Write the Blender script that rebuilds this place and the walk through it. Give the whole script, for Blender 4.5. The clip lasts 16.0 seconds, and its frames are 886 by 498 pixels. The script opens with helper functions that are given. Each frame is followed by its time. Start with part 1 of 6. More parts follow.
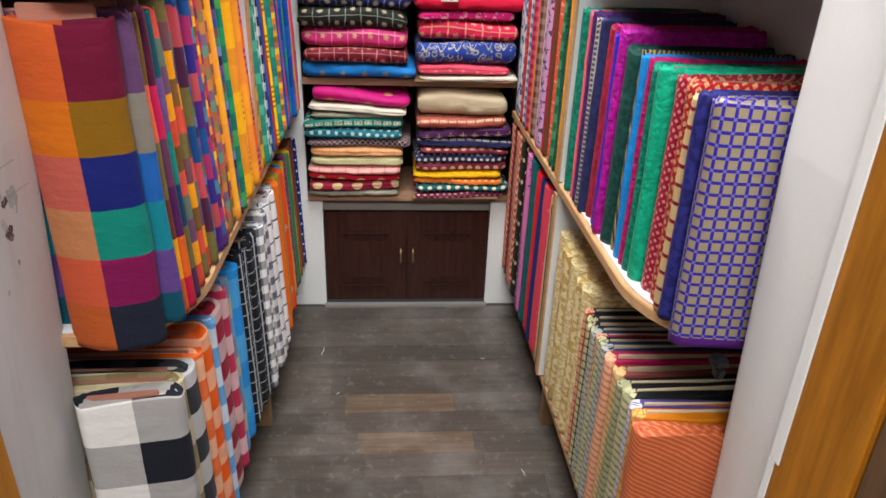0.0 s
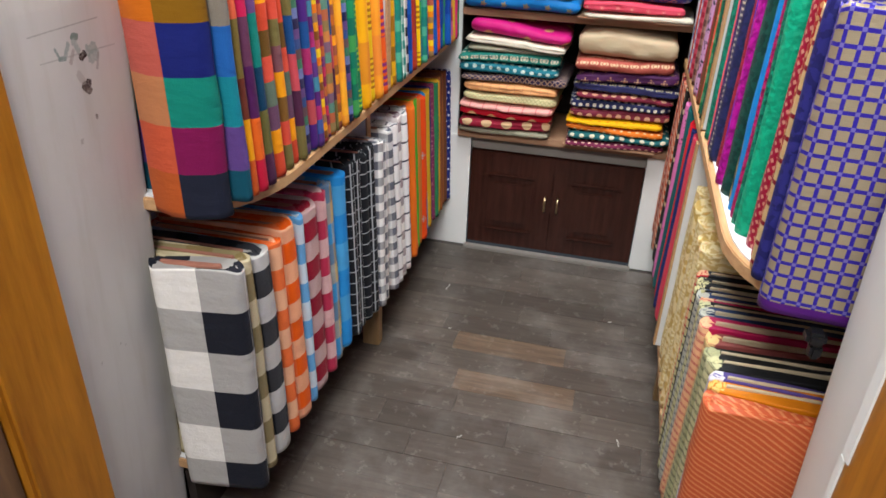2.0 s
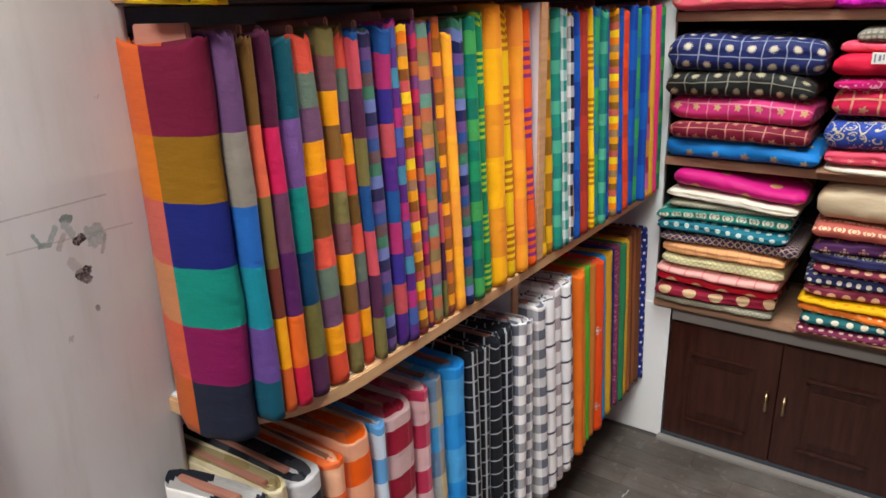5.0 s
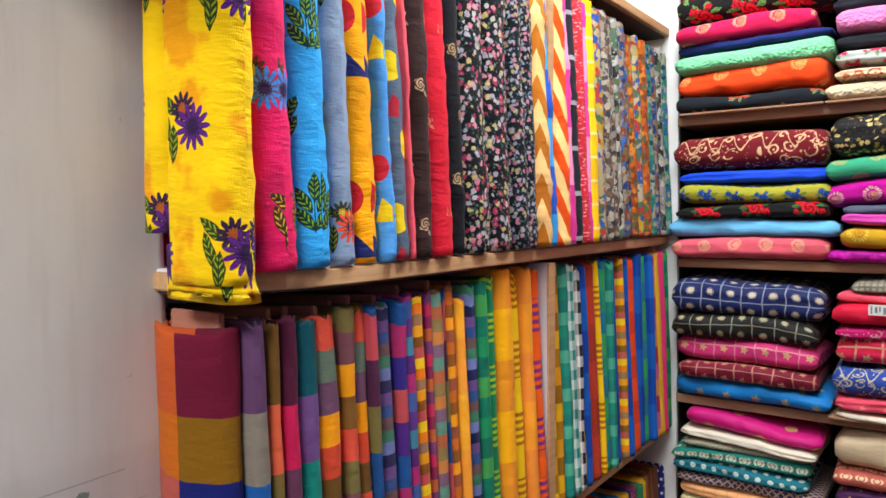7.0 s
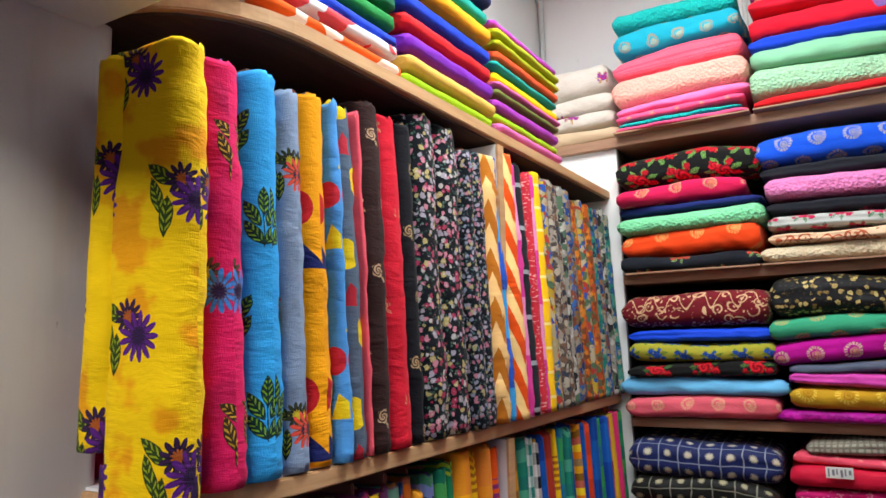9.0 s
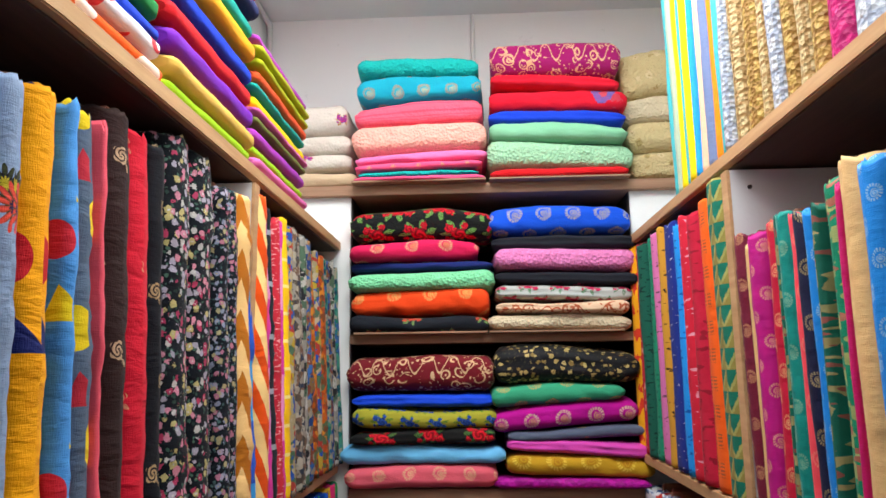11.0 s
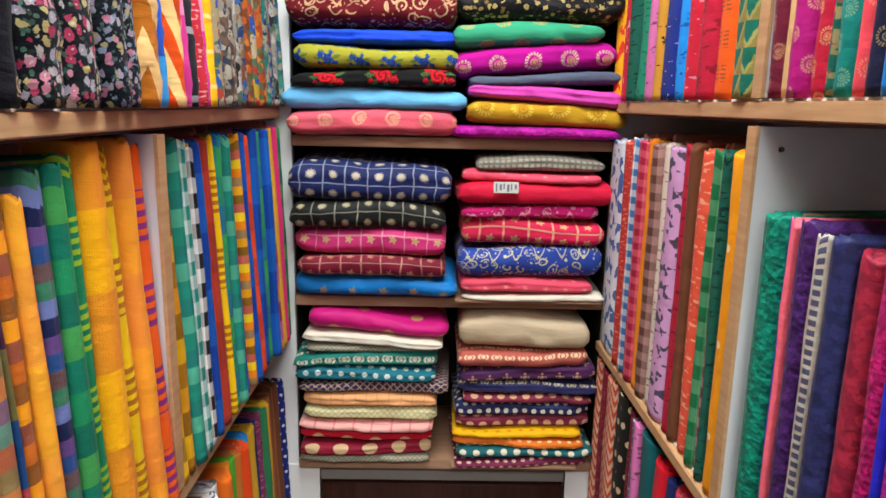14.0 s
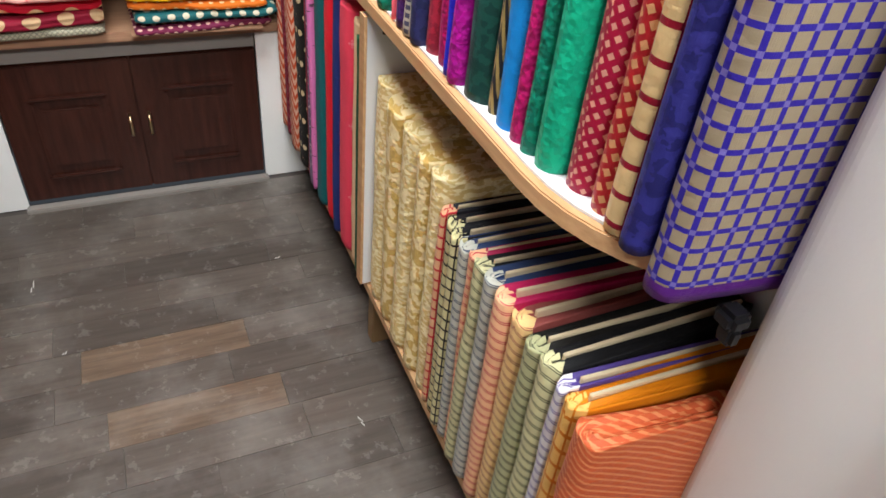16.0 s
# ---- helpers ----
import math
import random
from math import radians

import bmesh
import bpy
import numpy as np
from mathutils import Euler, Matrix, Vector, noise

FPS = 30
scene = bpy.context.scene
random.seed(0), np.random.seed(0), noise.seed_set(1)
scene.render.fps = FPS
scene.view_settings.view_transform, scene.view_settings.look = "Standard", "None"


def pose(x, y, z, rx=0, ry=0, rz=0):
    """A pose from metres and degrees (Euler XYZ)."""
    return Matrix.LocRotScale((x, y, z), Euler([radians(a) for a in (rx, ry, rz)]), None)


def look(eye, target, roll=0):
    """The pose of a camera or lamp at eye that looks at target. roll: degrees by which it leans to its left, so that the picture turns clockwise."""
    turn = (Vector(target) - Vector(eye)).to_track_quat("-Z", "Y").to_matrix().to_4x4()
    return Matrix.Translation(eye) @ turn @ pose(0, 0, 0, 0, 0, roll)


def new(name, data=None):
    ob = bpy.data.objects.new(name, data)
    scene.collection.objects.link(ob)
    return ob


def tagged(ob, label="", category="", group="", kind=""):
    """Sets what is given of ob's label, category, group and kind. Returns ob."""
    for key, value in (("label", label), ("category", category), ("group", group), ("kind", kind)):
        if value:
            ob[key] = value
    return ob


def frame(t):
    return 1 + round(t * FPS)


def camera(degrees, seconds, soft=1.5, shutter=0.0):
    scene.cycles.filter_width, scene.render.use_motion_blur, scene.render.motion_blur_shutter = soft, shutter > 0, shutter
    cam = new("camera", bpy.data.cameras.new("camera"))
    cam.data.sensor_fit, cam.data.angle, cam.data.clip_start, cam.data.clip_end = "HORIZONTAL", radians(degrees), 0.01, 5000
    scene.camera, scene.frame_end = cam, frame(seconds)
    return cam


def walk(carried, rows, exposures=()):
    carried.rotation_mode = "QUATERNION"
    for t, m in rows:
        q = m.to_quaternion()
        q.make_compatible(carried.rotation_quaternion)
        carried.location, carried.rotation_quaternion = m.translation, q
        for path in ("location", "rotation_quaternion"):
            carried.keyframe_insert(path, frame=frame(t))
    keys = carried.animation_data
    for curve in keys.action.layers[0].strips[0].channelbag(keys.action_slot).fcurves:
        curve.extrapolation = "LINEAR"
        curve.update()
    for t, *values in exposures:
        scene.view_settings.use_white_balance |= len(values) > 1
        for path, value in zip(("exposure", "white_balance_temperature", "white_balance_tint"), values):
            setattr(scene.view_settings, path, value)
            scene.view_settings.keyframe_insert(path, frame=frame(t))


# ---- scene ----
cam = camera(64.6, 16.0, soft=1.6)
PATH = [
    (0, (-0.072, -2.606, 1.503), (0.081, -0.807, 0.643), 2.1),
    (0.5, (-0.034, -2.627, 1.452), (0.087, -0.876, 0.494), 1.7),
    (1, (0.071, -2.615, 1.436), (0.073, -0.901, 0.405), 3.0),
    (1.5, (0.163, -2.618, 1.415), (-0.014, -0.904, 0.401), 3.3),
    (2, (0.173, -2.559, 1.39), (-0.231, -0.85, 0.433), 2.2),
    (2.5, (0.143, -2.415, 1.379), (-0.327, -0.708, 0.448), 1.4),
    (3, (0.118, -2.325, 1.376), (-0.463, -0.627, 0.494), 0.7),
    (3.2, (0.136, -2.29, 1.381), (-0.53, -0.619, 0.507), 0.4),
    (5.3, (0.248, -2.083, 1.386), (-0.865, -0.523, 0.813), -1.4),
    (5.5, (0.25, -2.084, 1.412), (-0.879, -0.515, 0.897), -1.3),
    (6, (0.25, -2.089, 1.444), (-0.9, -0.492, 1.089), -0.9),
    (6.5, (0.253, -2.097, 1.47), (-0.908, -0.483, 1.251), -0.7),
    (7, (0.259, -2.105, 1.499), (-0.907, -0.483, 1.398), -0.6),
    (7.5, (0.264, -2.11, 1.53), (-0.9, -0.484, 1.546), -0.9),
    (8, (0.263, -2.115, 1.553), (-0.884, -0.483, 1.696), -1.4),
    (8.2, (0.265, -2.121, 1.556), (-0.875, -0.49, 1.757), -1.9),
    (10.3, (0.026, -2.016, 1.66), (-0.451, -0.098, 1.967), 0.3),
    (10.5, (-0.002, -2.009, 1.665), (-0.347, -0.064, 1.979), -0.1),
    (11, (-0.027, -1.966, 1.679), (-0.126, 0.004, 2.014), -0.7),
    (11.5, (-0.021, -1.89, 1.68), (-0.006, 0.083, 2.004), -0.4),
    (12, (-0.022, -1.825, 1.657), (0.033, 0.158, 1.912), 0.1),
    (12.5, (-0.026, -1.787, 1.616), (0.036, 0.207, 1.748), 0.4),
    (13, (-0.033, -1.766, 1.562), (0.018, 0.233, 1.543), 0.7),
    (13.5, (-0.046, -1.759, 1.499), (-0.012, 0.231, 1.302), 0.9),
    (14, (-0.041, -1.752, 1.44), (-0.009, 0.206, 1.037), 1.2),
    (14.5, (-0.042, -1.761, 1.384), (0.042, 0.135, 0.755), 1.4),
    (15, (-0.023, -1.782, 1.328), (0.222, 0.003, 0.459), 2.0),
    (15.5, (0.017, -1.842, 1.265), (0.515, -0.25, 0.161), 4.1),
    (16, (0.022, -1.933, 1.256), (0.727, -0.532, 0.015), 6.3),
]
walk(cam, [(t, look(eye, target, roll)) for t, eye, target, roll in PATH],
     [(0, -0.12), (3, 0.02), (5.5, -0.04), (7, -0.3), (8, -0.6), (11, -0.96), (12.5, -0.68), (14.5, -0.06), (16, 0.08)])


# ---- world and lights ----
world = bpy.data.worlds.new("world")
scene.world = world
world.use_nodes = True
world.node_tree.nodes["Background"].inputs[0].default_value = (0.75, 0.85, 1.0, 1)
world.node_tree.nodes["Background"].inputs[1].default_value = 0.05


def area_lamp(name, at, sx, sy, watts, colour):
    d = bpy.data.lights.new(name, "AREA")
    d.shape, d.size, d.size_y, d.energy, d.color = "RECTANGLE", sx, sy, watts, colour
    ob = new(name, d)
    ob.matrix_world = pose(*at)
    return ob


area_lamp("alcove_lamp", (-0.06, -1.02, 2.89), 0.9, 0.8, 68, (0.93, 0.99, 1.0))
area_lamp("shop_lamp", (0.05, -3.3, 2.8, 42, 0, 0), 1.2, 0.3, 72, (1.0, 0.99, 0.97))


# ---- node helpers ----
def lin(c):
    """Linear colour from a hex string."""
    r = [int(c[i:i + 2], 16) / 255 for i in (0, 2, 4)]
    return tuple(x / 12.92 if x <= 0.04045 else ((x + 0.055) / 1.055) ** 2.4 for x in r) + (1.0,)


class Graph:
    def __init__(self, name):
        self.mat = bpy.data.materials.new(name)
        self.mat.use_nodes = True
        self.t = self.mat.node_tree
        self.bsdf = self.t.nodes["Principled BSDF"]

    def put(self, sock, val):
        if isinstance(val, bpy.types.NodeSocket):
            self.t.links.new(val, sock)
        elif isinstance(val, str):
            sock.default_value = lin(val)
        else:
            sock.default_value = val

    def m(self, op, a, b=None, c=None):
        n = self.t.nodes.new("ShaderNodeMath")
        n.operation = op
        for i, x in enumerate((a, b, c)):
            if x is not None:
                self.put(n.inputs[i], x)
        return n.outputs[0]

    def mix(self, f, a, b, how="MIX"):
        n = self.t.nodes.new("ShaderNodeMix")
        n.data_type, n.blend_type = "RGBA", how
        self.put(n.inputs[0], f)
        self.put(n.inputs[6], a)
        self.put(n.inputs[7], b)
        return n.outputs[2]

    def ramp(self, f, cols, interp="CONSTANT", stops=None):
        n = self.t.nodes.new("ShaderNodeValToRGB")
        n.color_ramp.interpolation = interp
        e = n.color_ramp.elements
        k = len(cols)
        while len(e) < k:
            e.new(0.5)
        for i, c in enumerate(cols):
            e[i].position = stops[i] if stops else i / k
            e[i].color = lin(c) if isinstance(c, str) else c
        self.put(n.inputs[0], f)
        return n.outputs[0]

    def uv(self):
        n = self.t.nodes.new("ShaderNodeUVMap")
        s = self.t.nodes.new("ShaderNodeSeparateXYZ")
        self.t.links.new(n.outputs[0], s.inputs[0])
        return s.outputs[0], s.outputs[1]

    def xyz(self, x, y, z=0.0):
        n = self.t.nodes.new("ShaderNodeCombineXYZ")
        for i, q in enumerate((x, y, z)):
            self.put(n.inputs[i], q)
        return n.outputs[0]

    def noise(self, vec, scale, detail=3.0, rough=0.5, col=False):
        n = self.t.nodes.new("ShaderNodeTexNoise")
        self.put(n.inputs["Vector"], vec)
        n.inputs["Scale"].default_value, n.inputs["Detail"].default_value, n.inputs["Roughness"].default_value = scale, detail, rough
        return n.outputs[1 if col else 0]

    def voronoi(self, vec, scale, feature="F1", rnd=1.0):
        n = self.t.nodes.new("ShaderNodeTexVoronoi")
        n.feature = feature
        self.put(n.inputs["Vector"], vec)
        n.inputs["Scale"].default_value, n.inputs["Randomness"].default_value = scale, rnd
        return n

    def obj(self):
        return self.t.nodes.new("ShaderNodeTexCoord").outputs["Object"]

    def rnd(self):
        return self.t.nodes.new("ShaderNodeObjectInfo").outputs["Random"]

    def bump(self, h, strength, dist):
        n = self.t.nodes.new("ShaderNodeBump")
        n.inputs["Strength"].default_value, n.inputs["Distance"].default_value = strength, dist
        self.put(n.inputs["Height"], h)
        self.t.links.new(n.outputs[0], self.bsdf.inputs["Normal"])

    def finish(self, col, rough, metal=0.0, spec=0.3):
        self.put(self.bsdf.inputs["Base Color"], col)
        self.put(self.bsdf.inputs["Roughness"], rough)
        self.bsdf.inputs["Metallic"].default_value = metal
        self.bsdf.inputs["Specular IOR Level"].default_value = spec
        return self.mat

    # periodic helpers
    def fr(self, a, p, off=0.0):
        return self.m("FRACT", self.m("ADD", self.m("DIVIDE", a, p), off))

    def less(self, a, b):
        return self.m("LESS_THAN", a, b)


# ---- fabric patterns: each takes the graph and the cloth's two directions in metres ----
def plain(c):
    return lambda g, u, v: lin(c)


def madras(us, vs, pu, pv, off=0.0, share=0.62):
    return lambda g, u, v: g.mix(share, g.ramp(g.fr(u, pu, off), us), g.ramp(g.fr(v, pv), vs))


def gingham(c, p, white="e8e6e2"):
    return madras([white, c], [white, c], p, p, 0.25, 0.5)


def blocks(vs, tint, pv, u_edge):
    """Broad bands, half of the width woven through with a second colour."""
    def f(g, u, v):
        c = g.ramp(g.fr(v, pv), vs)
        return g.mix(g.m("MULTIPLY", 0.55, g.m("MULTIPLY", g.less(u, u_edge), g.m("GREATER_THAN", u, 0.08))), c, tint)
    return f


def hstripe(cols, p):
    return lambda g, u, v: g.ramp(g.fr(v, p), cols)


def vstripe(cols, p, off=0.0):
    return lambda g, u, v: g.ramp(g.fr(u, p, off), cols)


def motif(bg, fg, pu, pv, size=0.35, petals=7, fg2=None, stagger=0.5, back=None):
    """Small flower or paisley sprigs in a staggered grid."""
    def f(g, u, v):
        base = back(g, u, v) if back else bg
        row = g.m("FLOOR", g.m("DIVIDE", v, pv))
        a = g.m("SUBTRACT", g.m("FRACT", g.m("ADD", g.m("DIVIDE", u, pu), g.m("MULTIPLY", g.m("MODULO", row, 2.0), stagger))), 0.5)
        b = g.m("SUBTRACT", g.fr(v, pv), 0.5)
        a, b = g.m("MULTIPLY", a, pu / min(pu, pv)), g.m("MULTIPLY", b, pv / min(pu, pv))
        r = g.m("SQRT", g.m("ADD", g.m("MULTIPLY", a, a), g.m("MULTIPLY", b, b)))
        th = g.m("ARCTAN2", b, a)
        lobes = g.m("ADD", 0.72, g.m("MULTIPLY", 0.28, g.m("COSINE", g.m("MULTIPLY", th, float(petals)))))
        hit = g.less(r, g.m("MULTIPLY", lobes, size))
        out = g.mix(hit, base, fg)
        inner = g.less(g.m("ABSOLUTE", g.m("SUBTRACT", r, size * 0.5)), size * 0.1)
        return g.mix(inner, out, fg2 or bg)
    return f


def dots(bg, fg, p, r=0.28, back=None):
    return motif(bg, fg, p, p, r, 0, fg, 0.5, back)


def floral(bg, cols, leaf, scale, size=0.3, density=0.75):
    """Scattered blossoms with petals, and leaves between them."""
    def f(g, u, v):
        warp = g.noise(g.xyz(u, v), 60.0, 2.0, col=True)
        vec = g.mix(0.012, g.xyz(u, v), warp, "ADD")
        a = g.voronoi(vec, scale)
        b = g.voronoi(vec, scale * 1.7)
        s = g.t.nodes.new("ShaderNodeSeparateColor")
        g.t.links.new(a.outputs["Color"], s.inputs[0])
        s2 = g.t.nodes.new("ShaderNodeSeparateColor")
        g.t.links.new(b.outputs["Color"], s2.inputs[0])
        leaves = g.m("MULTIPLY", g.less(b.outputs["Distance"], size * 0.85), g.less(s2.outputs[0], 0.75))
        out = g.mix(leaves, bg, g.mix(s2.outputs[1], leaf, bg))
        petals = g.m("ADD", a.outputs["Distance"], g.m("MULTIPLY", 0.5, g.m("SUBTRACT", g.noise(vec, scale * 4.0, 2.0), 0.5)))
        bloom = g.m("MULTIPLY", g.less(petals, size), g.less(s.outputs[1], density))
        tone = g.ramp(s.outputs[0], cols)
        tone = g.mix(g.m("MULTIPLY", 0.35, g.noise(vec, scale * 9.0, 1.0)), tone, bg)
        out = g.mix(bloom, out, tone)
        heart = g.m("MULTIPLY", g.less(petals, size * 0.25), bloom)
        return g.mix(heart, out, cols[-1])
    return f


def cell(g, u, v, pu, pv, du=0.0, dv=0.0, ragged=0.004):
    """Metres from the middle of the nearest repeat of a staggered print, and the repeat's row."""
    wob = g.t.nodes.new("ShaderNodeSeparateColor")
    g.t.links.new(g.noise(g.xyz(u, v), 55.0, 2.0, col=True), wob.inputs[0])
    u = g.m("ADD", u, g.m("MULTIPLY_ADD", wob.outputs[0], ragged, du - ragged / 2))
    v = g.m("ADD", v, g.m("MULTIPLY_ADD", wob.outputs[1], ragged, dv - ragged / 2))
    row = g.m("FLOOR", g.m("DIVIDE", v, pv))
    a = g.m("SUBTRACT", g.m("FRACT", g.m("ADD", g.m("DIVIDE", u, pu), g.m("MULTIPLY", g.m("MODULO", row, 2.0), 0.5))), 0.5)
    b = g.m("SUBTRACT", g.fr(v, pv), 0.5)
    return g.m("MULTIPLY", a, pu), g.m("MULTIPLY", b, pv)


def polar(g, a, b, x=0.0, y=0.0):
    a, b = g.m("SUBTRACT", a, x), g.m("SUBTRACT", b, y)
    return g.m("SQRT", g.m("ADD", g.m("MULTIPLY", a, a), g.m("MULTIPLY", b, b))), g.m("ARCTAN2", b, a)


def aster(g, out, a, b, x, y, R, petals, tone, dark, core):
    """A spiky blossom with a darker middle on the print."""
    r, th = polar(g, a, b, x, y)
    spike = g.m("ABSOLUTE", g.m("COSINE", g.m("MULTIPLY", th, petals / 2)))
    hit = g.less(r, g.m("MULTIPLY_ADD", spike, R * 0.5, R * 0.52))
    shade = g.m("MINIMUM", 1.0, g.m("MULTIPLY", g.m("SUBTRACT", 1.0, spike), 1.1))
    out = g.mix(hit, out, g.mix(shade, tone, dark))
    rag = g.m("MULTIPLY_ADD", spike, R * 0.2, R * 0.2)
    return g.mix(g.less(r, rag), out, core)


def leaf_shape(g, out, a, b, x, y, turn, L, W, tone, vein):
    """A pointed leaf with hatched veins on the print."""
    c, n = math.cos(turn), math.sin(turn)
    a, b = g.m("SUBTRACT", a, x), g.m("SUBTRACT", b, y)
    p = g.m("DIVIDE", g.m("ADD", g.m("MULTIPLY", a, c), g.m("MULTIPLY", b, n)), L)
    q = g.m("ABSOLUTE", g.m("DIVIDE", g.m("SUBTRACT", g.m("MULTIPLY", b, c), g.m("MULTIPLY", a, n)), W))
    edge = g.m("SUBTRACT", 1.0, g.m("MULTIPLY", p, p))
    rib = g.m("MULTIPLY", g.less(g.m("FRACT", g.m("MULTIPLY", g.m("SUBTRACT", p, g.m("MULTIPLY", q, 0.5)), 2.6)), 0.4), g.m("MULTIPLY", g.m("GREATER_THAN", q, 0.12), g.less(q, g.m("MULTIPLY", edge, 0.8))))
    return g.mix(g.less(q, edge), out, g.mix(rib, tone, vein))


def sprays(bg, blot, flower, dark, core, leaf, vein, pu, pv, R, off=(0.0, 0.0)):
    """Pairs of spiky flowers, each with hatched leaves, on a cloudy ground."""
    def f(g, u, v):
        cloud = g.noise(g.xyz(u, v), 13.0, 3.0)
        soft = g.m("MINIMUM", 1.0, g.m("MAXIMUM", 0.0, g.m("MULTIPLY", g.m("SUBTRACT", cloud, 0.53), 14.0)))
        out = g.mix(g.m("MULTIPLY", soft, 0.8), bg, blot)
        a, b = cell(g, u, v, pu, pv, *off)
        for x, y, t in ((-1.2, -0.1, 1.9), (-1.0, 0.75, 2.5), (-0.75, -0.95, 1.5)):
            out = leaf_shape(g, out, a, b, R * x, R * y, t, R * 0.85, R * 0.3, leaf, vein)
        out = aster(g, out, a, b, -R * 0.1, R * 0.55, R * 0.72, 11, dark, "1c1020", core)
        return aster(g, out, a, b, R * 0.45, -R * 0.25, R, 13, flower, dark, "2c1840")
    return f


def leaves(bg, cloudy, leaf, vein, pu, pv, L):
    """Sprigs of hatched leaves on a cloudy ground."""
    def f(g, u, v):
        cloud = g.noise(g.xyz(u, v), 22.0, 3.0)
        out = g.mix(g.m("MULTIPLY", cloud, 0.7), bg, cloudy)
        a, b = cell(g, u, v, pu, pv)
        stem = g.m("MULTIPLY", g.less(g.m("ABSOLUTE", a), 0.0009), g.less(g.m("ABSOLUTE", b), L * 1.3))
        out = g.mix(stem, out, leaf)
        for x, y, t in ((0.55, 0.35, 1.0), (-0.55, 0.35, 2.14), (0.5, -0.6, 0.9), (-0.5, -0.6, 2.24), (0.05, 1.0, 1.57)):
            out = leaf_shape(g, out, a, b, L * x, L * y, t, L * 0.78, L * 0.34, leaf, vein)
        return out
    return f


def roses(bg, fg, pu, pv, R):
    """Line-drawn roses in a staggered grid."""
    def f(g, u, v):
        a, b = cell(g, u, v, pu, pv)
        r, th = polar(g, a, b)
        curl = g.m("SINE", g.m("ADD", g.m("MULTIPLY", r, 15.0 / R), g.m("MULTIPLY", th, 2.0)))
        lobes = g.m("MULTIPLY_ADD", g.m("COSINE", g.m("MULTIPLY", th, 5.0)), R * 0.12, R * 0.86)
        hit = g.m("MULTIPLY", g.less(r, lobes), g.m("GREATER_THAN", curl, -0.25))
        out = g.mix(hit, bg, fg)
        return leaf_shape(g, out, a, b, R * 0.75, -R * 1.05, -0.7, R * 0.55, R * 0.25, fg, bg)
    return f


def chevron(a, b, p, w):
    def f(g, u, v):
        z = g.m("ABSOLUTE", g.m("SUBTRACT", g.fr(u, w), 0.5))
        jag = g.m("MULTIPLY", 0.01, g.m("SUBTRACT", g.noise(g.xyz(u, v), 45.0), 0.5))
        k = g.fr(g.m("ADD", g.m("ADD", v, jag), g.m("MULTIPLY", z, p * 1.9)), p)
        return g.mix(g.less(k, 0.5), a, b)
    return f


def ikat(bg, fg, p, w, line=None):
    """Jagged triangles in columns."""
    def f(g, u, v):
        jag = g.m("MULTIPLY", 0.3, g.m("SUBTRACT", g.noise(g.xyz(g.m("MULTIPLY", u, 8.0), v), 60.0, 2.0), 0.5))
        tri = g.m("ABSOLUTE", g.m("SUBTRACT", g.fr(u, w), 0.5))
        s = g.m("ADD", g.fr(v, p), jag)
        out = g.mix(g.less(g.m("MULTIPLY", tri, 2.0), s), bg, fg)
        if line:
            out = g.mix(g.less(g.m("ABSOLUTE", g.m("SUBTRACT", g.m("MULTIPLY", tri, 2.0), s)), 0.12), out, line)
        return out
    return f


def flecks(bg, fg, scale, cut=0.6, stretch=3.0):
    """Broken brush marks woven across the cloth."""
    def f(g, u, v):
        n = g.noise(g.xyz(u, g.m("MULTIPLY", v, stretch)), scale, 2.0, 0.4)
        return g.mix(g.m("GREATER_THAN", n, cut), bg, fg)
    return f


def strokes(bg, fg, fg2, cut):
    """Soft brush strokes of two colours across the cloth."""
    def f(g, u, v):
        n = g.noise(g.xyz(u, g.m("MULTIPLY", v, 3.6)), 20.0, 1.5, 0.4)
        out = g.mix(g.m("GREATER_THAN", n, cut), bg, fg)
        n = g.noise(g.xyz(g.m("ADD", u, 3.7), g.m("MULTIPLY", v, 3.6)), 20.0, 1.5, 0.4)
        return g.mix(g.m("GREATER_THAN", n, cut + 0.05), out, fg2)
    return f


def bars_print(bg, fg, pu, pv):
    """Hatched blocks of thin broken lines."""
    def f(g, u, v):
        a = g.m("MULTIPLY", g.less(g.fr(u, pu), 0.55), g.less(g.fr(v, pv), 0.5))
        fine = g.less(g.fr(g.m("ADD", v, g.m("MULTIPLY", 0.004, g.noise(g.xyz(u, v), 120.0))), pv / 8), 0.45)
        return g.mix(g.m("MULTIPLY", 0.8, g.m("MULTIPLY", a, fine)), bg, fg)
    return f


